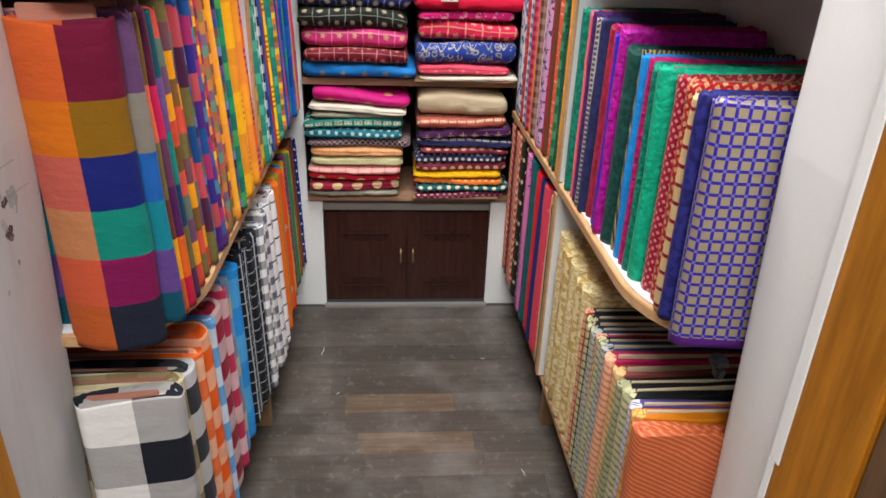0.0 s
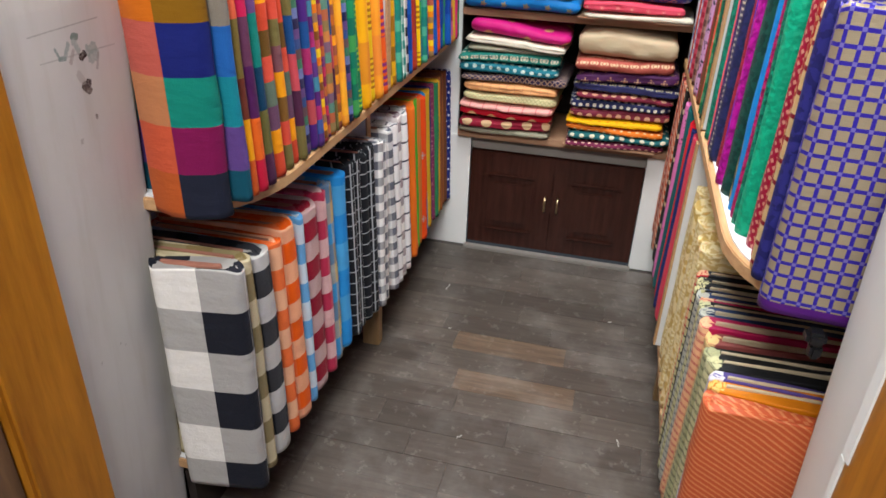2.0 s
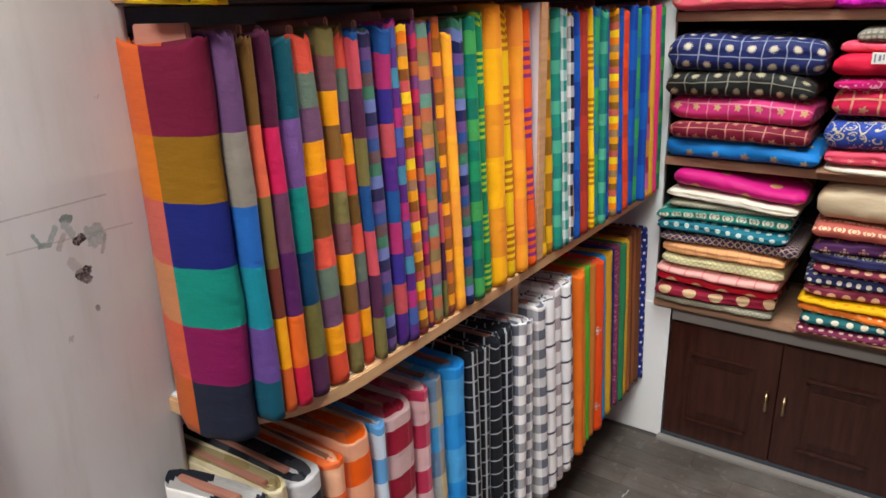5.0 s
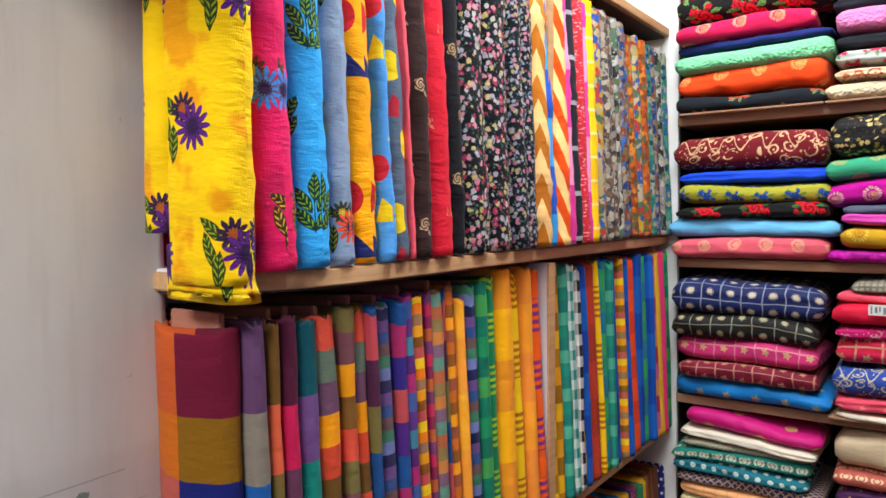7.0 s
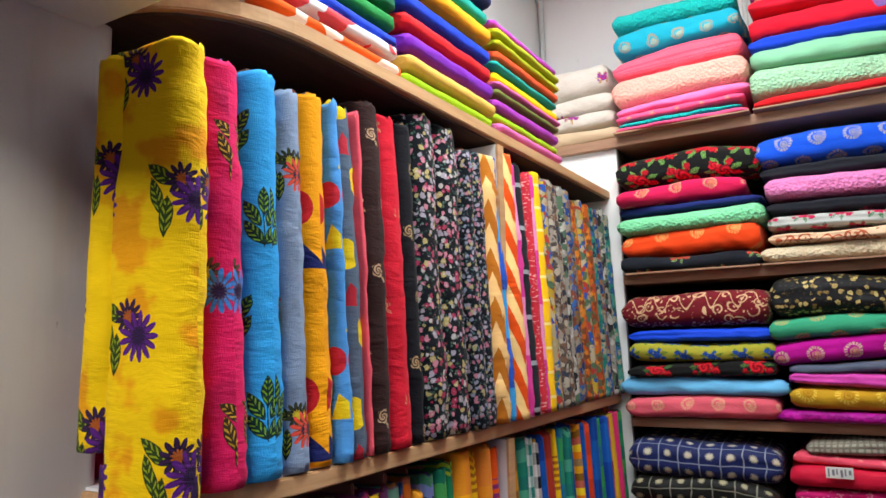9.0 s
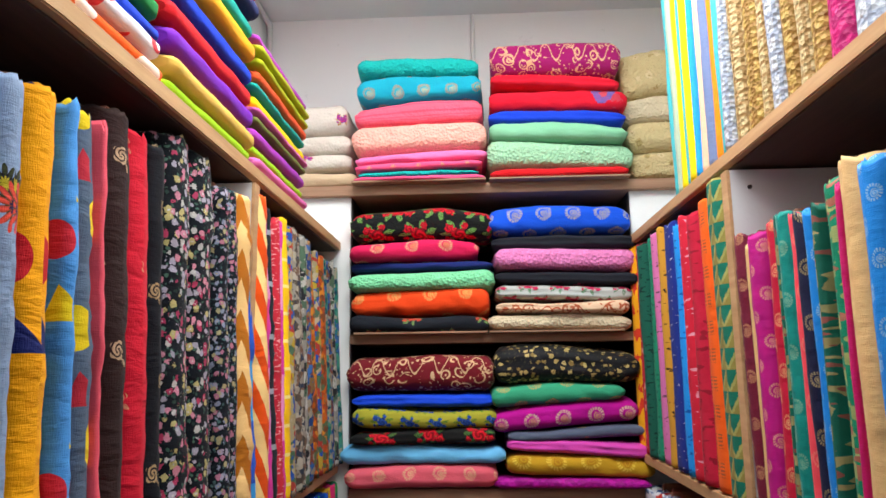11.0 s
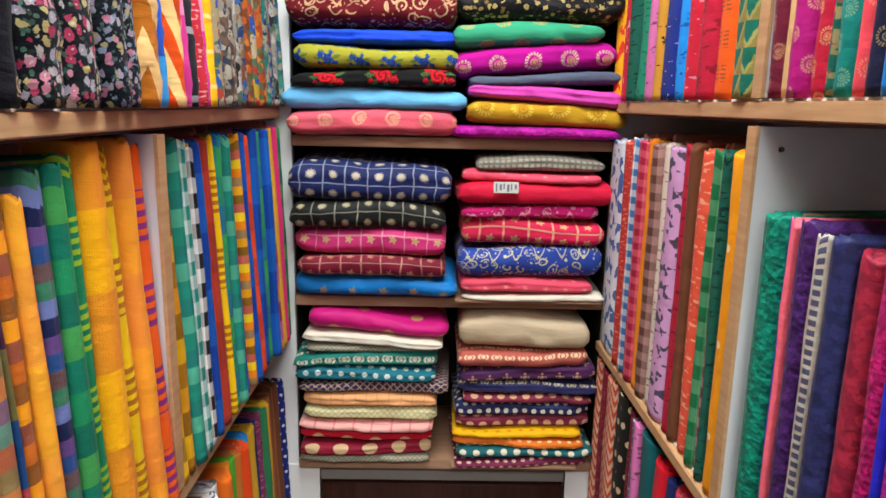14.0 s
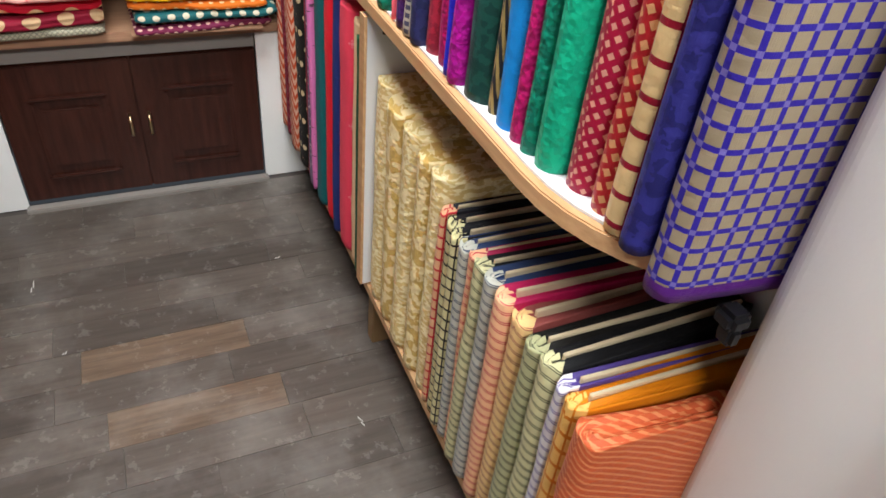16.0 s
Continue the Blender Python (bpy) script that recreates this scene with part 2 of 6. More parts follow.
def vine(bg, fg, scale):
    """Embroidered scrolls: broken curls with leaves and a wandering stem."""
    def f(g, u, v):
        warp = g.noise(g.xyz(u, v), scale * 0.5, 1.0, col=True)
        vec = g.mix(0.03, g.xyz(u, v), warp, "ADD")
        a = g.voronoi(vec, scale)
        ring = g.less(g.m("ABSOLUTE", g.m("SUBTRACT", a.outputs["Distance"], 0.36)), 0.05)
        ring2 = g.less(g.m("ABSOLUTE", g.m("SUBTRACT", a.outputs["Distance"], 0.17)), 0.04)
        gap = g.m("GREATER_THAN", g.noise(vec, scale * 1.3, 1.0), 0.42)
        gap2 = g.m("GREATER_THAN", g.noise(vec, scale * 2.1, 1.0), 0.5)
        out = g.mix(g.m("MULTIPLY", ring, gap), bg, fg)
        out = g.mix(g.m("MULTIPLY", ring2, gap2), out, fg)
        stem = g.m("SUBTRACT", g.fr(v, 0.11), g.m("ADD", 0.5, g.m("MULTIPLY", 0.25, g.m("SINE", g.m("MULTIPLY", u, scale * 3.5)))))
        out = g.mix(g.less(g.m("ABSOLUTE", stem), 0.03), out, fg)
        b = g.voronoi(vec, scale * 2.6)
        leafy = g.m("ADD", b.outputs["Distance"], g.m("MULTIPLY", 0.4, g.m("SUBTRACT", g.noise(vec, scale * 9.0, 1.0), 0.5)))
        return g.mix(g.less(leafy, 0.2), out, fg)
    return f


def lattice(bg, line, pu, pv, w=0.1, skew=0.0):
    def f(g, u, v):
        uu = g.m("ADD", u, g.m("MULTIPLY", v, skew))
        vv = g.m("SUBTRACT", v, g.m("MULTIPLY", u, skew))
        a = g.m("MAXIMUM", g.less(g.fr(uu, pu), w), g.less(g.fr(vv, pv), w))
        return g.mix(a, bg, line)
    return f


def lattice_border(bg, line, cross, p, w, hem):
    """A woven lattice with paler crossings above a plain hem."""
    def f(g, u, v):
        a, b = g.less(g.fr(u, p), w), g.less(g.fr(v, p), w)
        out = g.mix(g.m("MAXIMUM", a, b), bg, line)
        out = g.mix(g.m("MULTIPLY", a, b), out, cross)
        return g.mix(g.less(v, 0.018), out, hem)
    return f


def diag(bg, line, p, w=0.35, slope=1.0):
    return lambda g, u, v: g.mix(g.less(g.fr(g.m("ADD", v, g.m("MULTIPLY", u, slope)), p), w), bg, line)


def mosaic(cols, scale):
    """Busy block print of small figures in many colours."""
    def f(g, u, v):
        warp = g.noise(g.xyz(u, v), 70.0, 2.0, col=True)
        a = g.voronoi(g.mix(0.015, g.xyz(u, v), warp, "ADD"), scale)
        s = g.t.nodes.new("ShaderNodeSeparateColor")
        g.t.links.new(a.outputs["Color"], s.inputs[0])
        out = g.ramp(s.outputs[0], cols)
        return g.mix(g.m("MULTIPLY", 0.8, g.less(a.outputs["Distance"], 0.2)), out, g.ramp(s.outputs[1], cols[::-1]))
    return f


def buti(bg, fg, pu, pv, R, dark=None):
    """Embroidered medallions with a fringe of stitches and a curled heart."""
    def f(g, u, v):
        a, b = cell(g, u, v, pu, pv, ragged=R * 0.45)
        r, th = polar(g, a, b)
        fringe = g.m("GREATER_THAN", g.m("COSINE", g.m("MULTIPLY", th, 17.0)), -0.3)
        rim = g.m("MULTIPLY", g.m("MULTIPLY", g.less(r, R), g.m("GREATER_THAN", r, R * 0.62)), fringe)
        q, _ = polar(g, a, b, R * 0.12, -R * 0.1)
        heart = g.m("MULTIPLY", g.less(q, R * 0.5), g.m("GREATER_THAN", g.m("SINE", g.m("MULTIPLY_ADD", q, 26.0 / R, th)), -0.35))
        stitch = g.m("MULTIPLY_ADD", g.noise(g.xyz(u, v), 420.0, 1.0), 0.9, 0.35)
        out = g.mix(g.m("MULTIPLY", rim, g.m("MINIMUM", 1.0, stitch)), bg, fg)
        return g.mix(g.m("MULTIPLY", heart, g.m("MINIMUM", 1.0, stitch)), out, dark or fg)
    return f


def bouquet(bg, flower, dark, leaf, pu, pv, R):
    """Groups of curled blossoms set among hatched leaves."""
    def f(g, u, v):
        out = bg
        a, b = cell(g, u, v, pu, pv, ragged=0.012)
        for k in range(7):
            t = k * 0.9 + 0.4
            out = leaf_shape(g, out, a, b, R * 1.75 * math.cos(t), R * 1.5 * math.sin(t), t, R * 0.85, R * 0.34, leaf, bg)
        for x, y, q in ((0.0, 0.0, 1.15), (1.5, -0.7, 0.72), (-1.3, 0.8, 0.7), (0.7, 1.3, 0.5), (-1.6, -0.8, 0.45)):
            r, th = polar(g, a, b, R * x, R * y)
            edge = g.m("MULTIPLY_ADD", g.m("COSINE", g.m("MULTIPLY", th, 6.0)), R * q * 0.12, R * q * 0.88)
            curl = g.m("GREATER_THAN", g.m("SINE", g.m("ADD", g.m("MULTIPLY", r, 11.0 / (R * q)), g.m("MULTIPLY", th, 2.0))), 0.1)
            out = g.mix(g.less(r, edge), out, g.mix(curl, dark, flower))
        return out
    return f


def shapes(bg, disc, wedge, p, R, off=0.0):
    """Large discs and wedges by turns up the cloth."""
    def f(g, u, v):
        a, b = cell(g, u, v, p, p, 0.0, off, 0.001)
        r, th = polar(g, a, b, 0.0, p * 0.22)
        out = g.mix(g.less(r, R), bg, disc)
        tall = g.m("SUBTRACT", 0.3 * p, g.m("ADD", b, p * 0.45))
        half = g.m("MULTIPLY", g.m("MAXIMUM", 0.0, tall), 0.75)
        hit = g.m("MULTIPLY", g.less(g.m("ABSOLUTE", g.m("ADD", a, g.m("MULTIPLY", b, 0.3))), half), g.m("GREATER_THAN", b, -p * 0.45))
        return g.mix(hit, out, wedge)
    return f


def bands_at(H, rows):
    """Broad bands up a bolt of height H; rows are the share at which a band begins, from the foot, and its colour."""
    def f(g, u, v):
        return g.ramp(g.m("DIVIDE", v, H), [c for _, c in rows], "CONSTANT", [k for k, _ in rows])
    return f


def border(side, ground, line, p=0.018, cross=False):
    """A plain silk whose woven gold border lies on the spine."""
    def f(g, u, v):
        vv = g.m("ADD", v, g.m("MULTIPLY", u, 0.22))
        c = g.ramp(g.fr(vv, p), [ground] * 6 + [line, ground, line, ground])
        if cross:
            c = g.mix(g.less(g.fr(g.m("ADD", u, 0.5), 0.017), 0.16), g.mix(g.less(g.fr(v, p), 0.2), ground, line), line)
        return g.mix(g.less(g.m("ABSOLUTE", u), 0.028), side, c)
    return f


def bands(bg, fg, p, sub):
    """Groups of fine stripes across the cloth."""
    def f(g, u, v):
        k = g.fr(v, p)
        hit = g.m("MULTIPLY", g.less(k, 0.55), g.less(g.fr(v, sub), 0.5))
        return g.mix(hit, bg, fg)
    return f


FABRIC = {}


def fabric(key, text, pattern, rough=0.85, relief=0.0, slub=0.5, metal=0.0, crumple=0.0):
    g = Graph("cloth_" + key)
    u, v = g.uv()
    col = pattern(g, u, v)
    vec = g.xyz(u, v)
    fade = g.noise(vec, 7.0, 3.0)
    col = g.mix(g.m("MULTIPLY", 0.22, fade), col, g.mix(1.0, col, (0.62, 0.6, 0.6, 1), "MULTIPLY"))
    thread = g.noise(g.xyz(g.m("MULTIPLY", u, 1.0), g.m("MULTIPLY", v, 0.12)), 900.0, 1.0)
    weft = g.noise(g.xyz(g.m("MULTIPLY", u, 0.12), v), 800.0, 1.0)
    grain = g.m("ADD", thread, weft)
    col = g.mix(g.m("MULTIPLY", 0.08 * slub, grain), col, g.mix(1.0, col, (1.5, 1.5, 1.5, 1), "MULTIPLY"))
    h = g.m("ADD", g.m("MULTIPLY", grain, 0.25), g.m("MULTIPLY", 3.0, g.noise(g.xyz(g.m("MULTIPLY", u, 0.55), v), 26.0, 3.0, 0.6)))
    if relief:
        h = g.m("ADD", h, g.m("MULTIPLY", relief, g.voronoi(vec, 130.0).outputs["Distance"]))
    if crumple:
        warp = g.m("MULTIPLY", 0.05, g.noise(vec, 9.0, 2.0))
        fine = g.noise(g.xyz(g.m("MULTIPLY", u, 0.28), g.m("ADD", v, warp)), 48.0, 3.0, 0.55)
        patch = g.noise(vec, 6.0, 1.0)
        h = g.m("ADD", h, g.m("MULTIPLY", g.m("MULTIPLY", patch, crumple * 9.0), g.m("ABSOLUTE", g.m("SUBTRACT", fine, 0.5))))
    g.bump(h, 0.5, 0.003)
    mat = g.finish(col, rough, metal, 0.18)
    g.bsdf.inputs["Sheen Weight"].default_value = 0.03
    FABRIC[key] = (mat, text)


# left wall, checks
fabric("madras_big", "multicoloured block-check cotton", blocks(["1c2030", "78104a", "0a7c6c", "141e66", "80580c", "640e2c", "640e2c"], "e86c14", 0.583, 0.256))
fabric("madras_violet", "violet, grey, blue and teal checked cotton", bands_at(0.505, [(0, "0c4a5c"), (0.115, "5c4080"), (0.27, "0f7a88"), (0.44, "1f5ca4"), (0.6, "80786c"), (0.785, "5c3c60")]))
fabric("madras_rust", "brown, coral and amber checked cotton", bands_at(0.505, [(0, "d05a24"), (0.13, "f0a010"), (0.28, "6a3024"), (0.42, "746230"), (0.61, "d86040"), (0.79, "6a4a1c")]))
fabric("madras_wine", "wine, magenta and plum checked cotton", bands_at(0.505, [(0, "b81838"), (0.12, "d8601c"), (0.27, "4c1a50"), (0.45, "603450"), (0.61, "b8184c"), (0.78, "4c1430")]))
fabric("madras_teal", "teal, plum and olive checked cotton", bands_at(0.505, [(0, "4c2444"), (0.12, "646030"), (0.28, "0a3c5c"), (0.43, "0c8074"), (0.61, "6a4880"), (0.79, "084c58")]))
fabric("madras_coral", "coral, sage and amber checked cotton", bands_at(0.505, [(0.0, "d0482c"), (0.09, "f09a0c"), (0.18, "6a4660"), (0.27, "607060"), (0.36, "d8503c"), (0.45, "6a4a1c"), (0.54, "d0482c"), (0.63, "f09a0c"), (0.72, "6a4660"), (0.81, "607060"), (0.9, "d8503c"), (0.99, "6a4a1c")]))
fabric("madras_ember", "ember orange and brown checked cotton", bands_at(0.505, [(0.0, "746a3c"), (0.094, "d8503c"), (0.188, "7a5424"), (0.282, "f09c10"), (0.376, "744850"), (0.47, "746a3c"), (0.564, "d8503c"), (0.658, "7a5424"), (0.752, "f09c10"), (0.846, "744850"), (0.94, "746a3c")]))
fabric("madras_plum", "plum, olive and blue checked cotton", bands_at(0.505, [(0.0, "70683a"), (0.14, "4c2440"), (0.28, "c04a54"), (0.42, "1a4880"), (0.56, "70683a"), (0.7, "4c2440"), (0.84, "c04a54"), (0.98, "1a4880")]))
fabric("check_night", "small navy, lilac and green checked cotton", madras(["1b2a5a", "604a6c"], ["141e48", "7080b8", "3a8058", "6c5048", "28508c", "6a4a88"], 0.05, 0.115, 0.0, 0.8))
fabric("check_purple", "purple and coral striped cotton", hstripe(["4c2478", "b84a50", "34287c", "a82c64", "1c4c88"], 0.26))
fabric("check_bluepink", "small blue and magenta checked cotton", madras(["1c66a8", "7c2c80"], ["10609c", "b02860", "402068", "1590a0", "48347c"], 0.04, 0.15, 0.0, 0.75))
fabric("check_sun", "small yellow, orange and brown checked cotton", madras(["f0b014", "e07820"], ["f8d820", "b83c58", "5a3a1c", "f0a818", "807060", "f07c10"], 0.045, 0.105, 0.0, 0.78))
fabric("check_fuchsia", "small crimson and violet checked cotton", madras(["a81c60", "8c4a3c"], ["d0285c", "6c3c7c", "c86a30", "801c50"], 0.045, 0.085, 0.0, 0.78))
fabric("check_tealorange", "small teal and coral checked cotton", madras(["2a9088", "a86a4c"], ["b8603c", "309888", "6c5a80", "d0843c", "807848"], 0.05, 0.11, 0.0, 0.75))
fabric("check_brownorange", "small orange and brown checked cotton", madras(["f09018", "803a24"], ["f8a41a", "5a3424", "c05a20", "6c2c44"], 0.05, 0.085, 0.0, 0.75))
fabric("check_green", "green checked cotton", madras(["0f7a5c", "2a9a50"], ["087058", "48a048", "0c6450", "1c8c54"], 0.1, 0.15, 0.0, 0.75))
fabric("band_green", "green cotton with fine yellow stripe bands", bands("128052", "9cc02c", 0.1, 0.0125))
fabric("amber", "amber checked cotton", madras(["f8b010", "e89818"], ["f8b00c", "e48824"], 0.2, 0.2, 0.0, 0.75))
fabric("band_yellow", "yellow cotton with ochre stripe bands", bands("f4c80c", "b87414", 0.14, 0.0145))
fabric("apricot", "apricot checked cotton", madras(["f0922c", "f8b830"], ["f0a028", "e88a38"], 0.1, 0.2))
fabric("band_purple", "orange cotton with purple stripe bands", bands("ec5c14", "882a78", 0.125, 0.017))
fabric("check_mustard", "mustard checked cotton", madras(["e8b414", "b07c14"], ["ecb810", "7c5410", "e09c14", "a06c10"], 0.09, 0.16, 0.0, 0.7))
fabric("check_aqua", "teal and white checked cotton", gingham("0a8478", 0.045, "cfe4de"))
fabric("check_sky", "teal green checked cotton", madras(["0a7c70", "38a088"], ["08806c", "58b090", "0c6c68"], 0.05, 0.085, 0.0, 0.7))
fabric("check_black", "black and white checked cotton", gingham("181a20", 0.05))
fabric("royal", "royal blue cotton", madras(["1458b0", "103a90"], ["1660b8", "0f4098"], 0.06, 0.2))
fabric("brick", "brick red cotton", madras(["a83020", "c04020"], ["b03424", "8c281c"], 0.06, 0.18))
fabric("check_lime", "green and blue checked cotton", madras(["2a9c58", "1a6ab0"], ["38a850", "1560a0", "208c70"], 0.04, 0.16))
fabric("flame", "flame orange checked cotton", madras(["e84814", "d83820"], ["f05010", "c83818"], 0.05, 0.12))
fabric("check_rose", "rose and maroon checked cotton", madras(["c04878", "8c2848"], ["d070a0", "a02850", "e0a830"], 0.04, 0.14))
fabric("pink_plain", "bright pink cotton", plain("d83070"))

# left wall, prints
fabric("sunflower", "yellow cotton printed with purple flowers", sprays("eec404", "e08c08", "58207c", "341c40", "a0501c", "2c3c14", "8c9c1c", 0.135, 0.15, 0.028), crumple=0.6)
fabric("pink_print", "hot pink cotton printed with blue flowers", sprays("d8185c", "b81450", "3a80d4", "5c4030", "c8a020", "3c2c18", "b8902a", 0.11, 0.17, 0.027), crumple=0.6)
fabric("blue_leaf", "sky blue cotton printed with leaves", leaves("38acec", "1c84d4", "10302c", "6c9c24", 0.085, 0.12, 0.026), crumple=0.6)
fabric("grey_flower", "grey cotton printed with red flowers", sprays("8498b4", "708098", "e04838", "34381c", "b8a424", "2c3018", "a09c24", 0.11, 0.17, 0.024), crumple=0.6)
fabric("amber_shapes", "amber cotton printed with discs and wedges", shapes("f4a408", "c01c24", "1c2460", 0.13, 0.026), crumple=0.6)
fabric("blue_shapes", "light blue cotton printed with discs and wedges", shapes("4c94d8", "c02434", "e0c414", 0.12, 0.02, 0.05), crumple=0.6)
fabric("denim", "grey denim-like cotton with yellow discs", shapes("546478", "e4c414", "b82838", 0.115, 0.023, 0.02), crumple=0.6)
fabric("coral_edge", "coral cotton", plain("e85868"))
fabric("brown_rose", "brown cotton printed with tan roses", roses("301c1a", "b89878", 0.062, 0.11, 0.0125), crumple=0.6)
fabric("red_plain", "red cotton with small gold sprigs", roses("d01830", "d0906c", 0.075, 0.15, 0.011), crumple=0.6)
fabric("black_rose", "black cotton printed with tan roses", roses("14151c", "a88c64", 0.062, 0.11, 0.0125), crumple=0.6)
fabric("black_floral", "black cotton with small pink and white blossoms", floral("0b1018", ["d88ca0", "b83c60", "b0a8b8", "c8b878", "c8c4c0"], "4c7060", 84.0, 0.45, 0.92), crumple=0.6)
fabric("black_floral_fine", "black cotton with fine pale blossoms", floral("0d131c", ["a8a0b4", "c07890", "8c94ac", "b0a478"], "4c6c6c", 105.0, 0.45, 0.92), crumple=0.6)
fabric("tan_chevron", "tan cotton with brown zigzags", chevron("f0c480", "b86c18", 0.1, 0.085), crumple=0.6)
fabric("blue_edge", "blue striped cotton", hstripe(["3aa0e8", "2a58c0"], 0.2))
fabric("orange_chevron", "cream cotton with orange zigzags", chevron("f8d088", "e4500c", 0.1, 0.085), crumple=0.6)
fabric("orchid", "orchid pink cotton", hstripe(["d83c98", "e890c0"], 0.25))
fabric("black_pane", "black cotton with white windowpane", lattice("22242c", "9ca0a8", 0.06, 0.1, 0.1))
fabric("red_small", "red cotton with small print", flecks("c82c3c", "e8a0a0", 80.0))
fabric("yellow_pane", "yellow cotton with pink edge stripes", lattice("f8c410", "fae48c", 0.2, 0.055, 0.12))
fabric("print_multi", "olive and blue block-printed cotton", mosaic(["b89c30", "2a50a0", "a09470", "a83c30", "4c6850", "b0a488"], 62.0))
fabric("print_grey", "grey and tan block-printed cotton", mosaic(["8c8478", "50463e", "a49c8c", "705444", "303848"], 80.0))
fabric("print_blue", "blue and rust block-printed cotton", mosaic(["345c98", "806440", "20386c", "908878", "784030"], 75.0))
fabric("print_rust", "rust orange block-printed cotton", mosaic(["b85c1c", "744024", "c87c28", "566244", "a44420"], 75.0))
fabric("print_teal", "teal block-printed cotton", mosaic(["207068", "448874", "164050", "9c9480", "305c90"], 75.0))
fabric("print_mono", "dark and pale block-printed cotton", mosaic(["b0aca4", "28282c", "8c8880", "4c6450"], 65.0))

# left wall, shirting
fabric("buffalo", "black and white buffalo-check cotton", gingham("1c1e28", 0.19, "e4e0da"))
fabric("buffalo_mid", "black, grey and white checked cotton", madras(["5c5c62", "24262e"], ["dcdad6", "14161c"], 0.11, 0.12, 0.25, 0.68))
fabric("khaki_check", "khaki and cream checked cotton", madras(["a08c60", "bcae88"], ["d0c4a4", "6c5c34"], 0.12, 0.12, 0.25, 0.65))
fabric("orange_check", "orange and white checked cotton", madras(["f0640c", "f09060"], ["ee5c06", "f0c4a0"], 0.1, 0.1, 0.25, 0.65))
fabric("sky_check", "sky blue and white checked cotton", madras(["4a9cd8", "90c0e0"], ["3c94d8", "e4e8ea"], 0.09, 0.1, 0.25, 0.62))
fabric("maroon_check", "maroon and white checked cotton", madras(["a01c38", "c07884"], ["94142c", "e4d4d0"], 0.1, 0.1, 0.25, 0.62))
fabric("rose_check", "rose and white checked cotton", madras(["c03858", "d88494"], ["b42c4c", "ecd8d4"], 0.1, 0.1, 0.25, 0.62))
fabric("bluetan_check", "blue and tan checked cotton", madras(["3a98d8", "c8b078"], ["4aa4e0", "d0bc8c", "808890"], 0.1, 0.17))
fabric("azure", "azure blue checked cotton", madras(["1c8ce0", "38a0e8"], ["2090e0", "58b0e8"], 0.12, 0.16))
fabric("black_grid", "black cotton with white grid", lattice("1c1e24", "a8acb0", 0.05, 0.035, 0.09))
fabric("grey_block", "white and grey checked cotton", madras(["eceae8", "7a7a84"], ["f0eeec", "585a66"], 0.055, 0.05, 0.1))
fabric("mauve_block", "white and mauve checked cotton", madras(["ece8e8", "84606c"], ["f0eeec", "6a4c58"], 0.06, 0.06, 0.15))
fabric("white_pane", "white cotton with dark windowpane", lattice("e8e6e6", "50505c", 0.05, 0.06, 0.1))
fabric("orange_plain", "orange cotton", plain("e8701c"))
fabric("tangerine", "tangerine cotton", plain("f08c18"))
fabric("leaf_green", "leaf green cotton", plain("58b030"))
fabric("copper", "copper brown cotton", plain("c87830"))
fabric("orange_sprig", "orange cotton with pale sprigs", motif("e84c10", "b8a098", 0.09, 0.12, 0.15, 4, "e84c10"))
fabric("sky_plain", "sky blue cotton", plain("2c9ce8"))
fabric("gold_plain", "golden yellow cotton", plain("d8a828"))
fabric("navy_plain", "navy cotton", plain("202c68"))
fabric("plum_print", "plum printed cotton", flecks("80345c", "b07080", 70.0))
fabric("fern", "fern green cotton", plain("2c7c50"))
fabric("cocoa", "cocoa brown cotton", plain("6c4028"))
fabric("sienna", "sienna cotton", plain("98582c"))
fabric("navy_dot", "navy cotton with white dots", dots("1c2870", "d0d0e0", 0.022, 0.2))

# right wall
fabric("marigold_dot", "marigold cotton with red flecks", flecks("f0a818", "d83c28", 50.0, 0.55, 0.6))
fabric("red_dot", "red cotton with pale flecks", flecks("c8203c", "e8a8a0", 60.0, 0.64, 0.7))
fabric("bottle", "bottle green ikat cotton", flecks("185848", "0c3028", 50.0, 0.6))
fabric("jade", "jade green ikat cotton", flecks("208868", "15604c", 50.0, 0.62))
fabric("mauve_pink", "mauve pink ikat cotton", flecks("d070a8", "70485c", 40.0, 0.64))
fabric("ochre_ikat", "ochre ikat cotton", flecks("c89030", "38281c", 36.0, 0.64))
fabric("navy_ikat", "navy ikat cotton", flecks("1c3088", "c8c8d8", 40.0, 0.68))
fabric("cerulean", "cerulean ikat cotton", flecks("208ce0", "1558a8", 40.0, 0.62))
fabric("red_ikat", "crimson ikat cotton", flecks("c82038", "d890a0", 34.0, 0.63))
fabric("crimson", "crimson ikat cotton", flecks("b81c38", "8c1428", 30.0, 0.6))
fabric("orange_ikat", "orange ikat cotton", bars_print("f06018", "7c4c34", 0.03, 0.05))
fabric("olive_ikat", "olive cotton with teal triangles", ikat("8c8040", "146c58", 0.036, 0.05, "a09c58"))
fabric("maroon_motif", "maroon brocade with gold medallions", buti("6c1a32", "c08c64", 0.052, 0.036, 0.0105), 0.6)
fabric("beige_plain", "beige silk", plain("d8b078"), 0.6)
fabric("magenta_motif", "magenta brocade with gold medallions", buti("b01478", "d8a080", 0.052, 0.036, 0.0105), 0.6)
fabric("red_motif", "red brocade with gold medallions", buti("bc1838", "dca070", 0.052, 0.036, 0.0105), 0.6)
fabric("teal_motif", "teal brocade with pale gold medallions", buti("0c867c", "7cac90", 0.052, 0.036, 0.0105), 0.6)
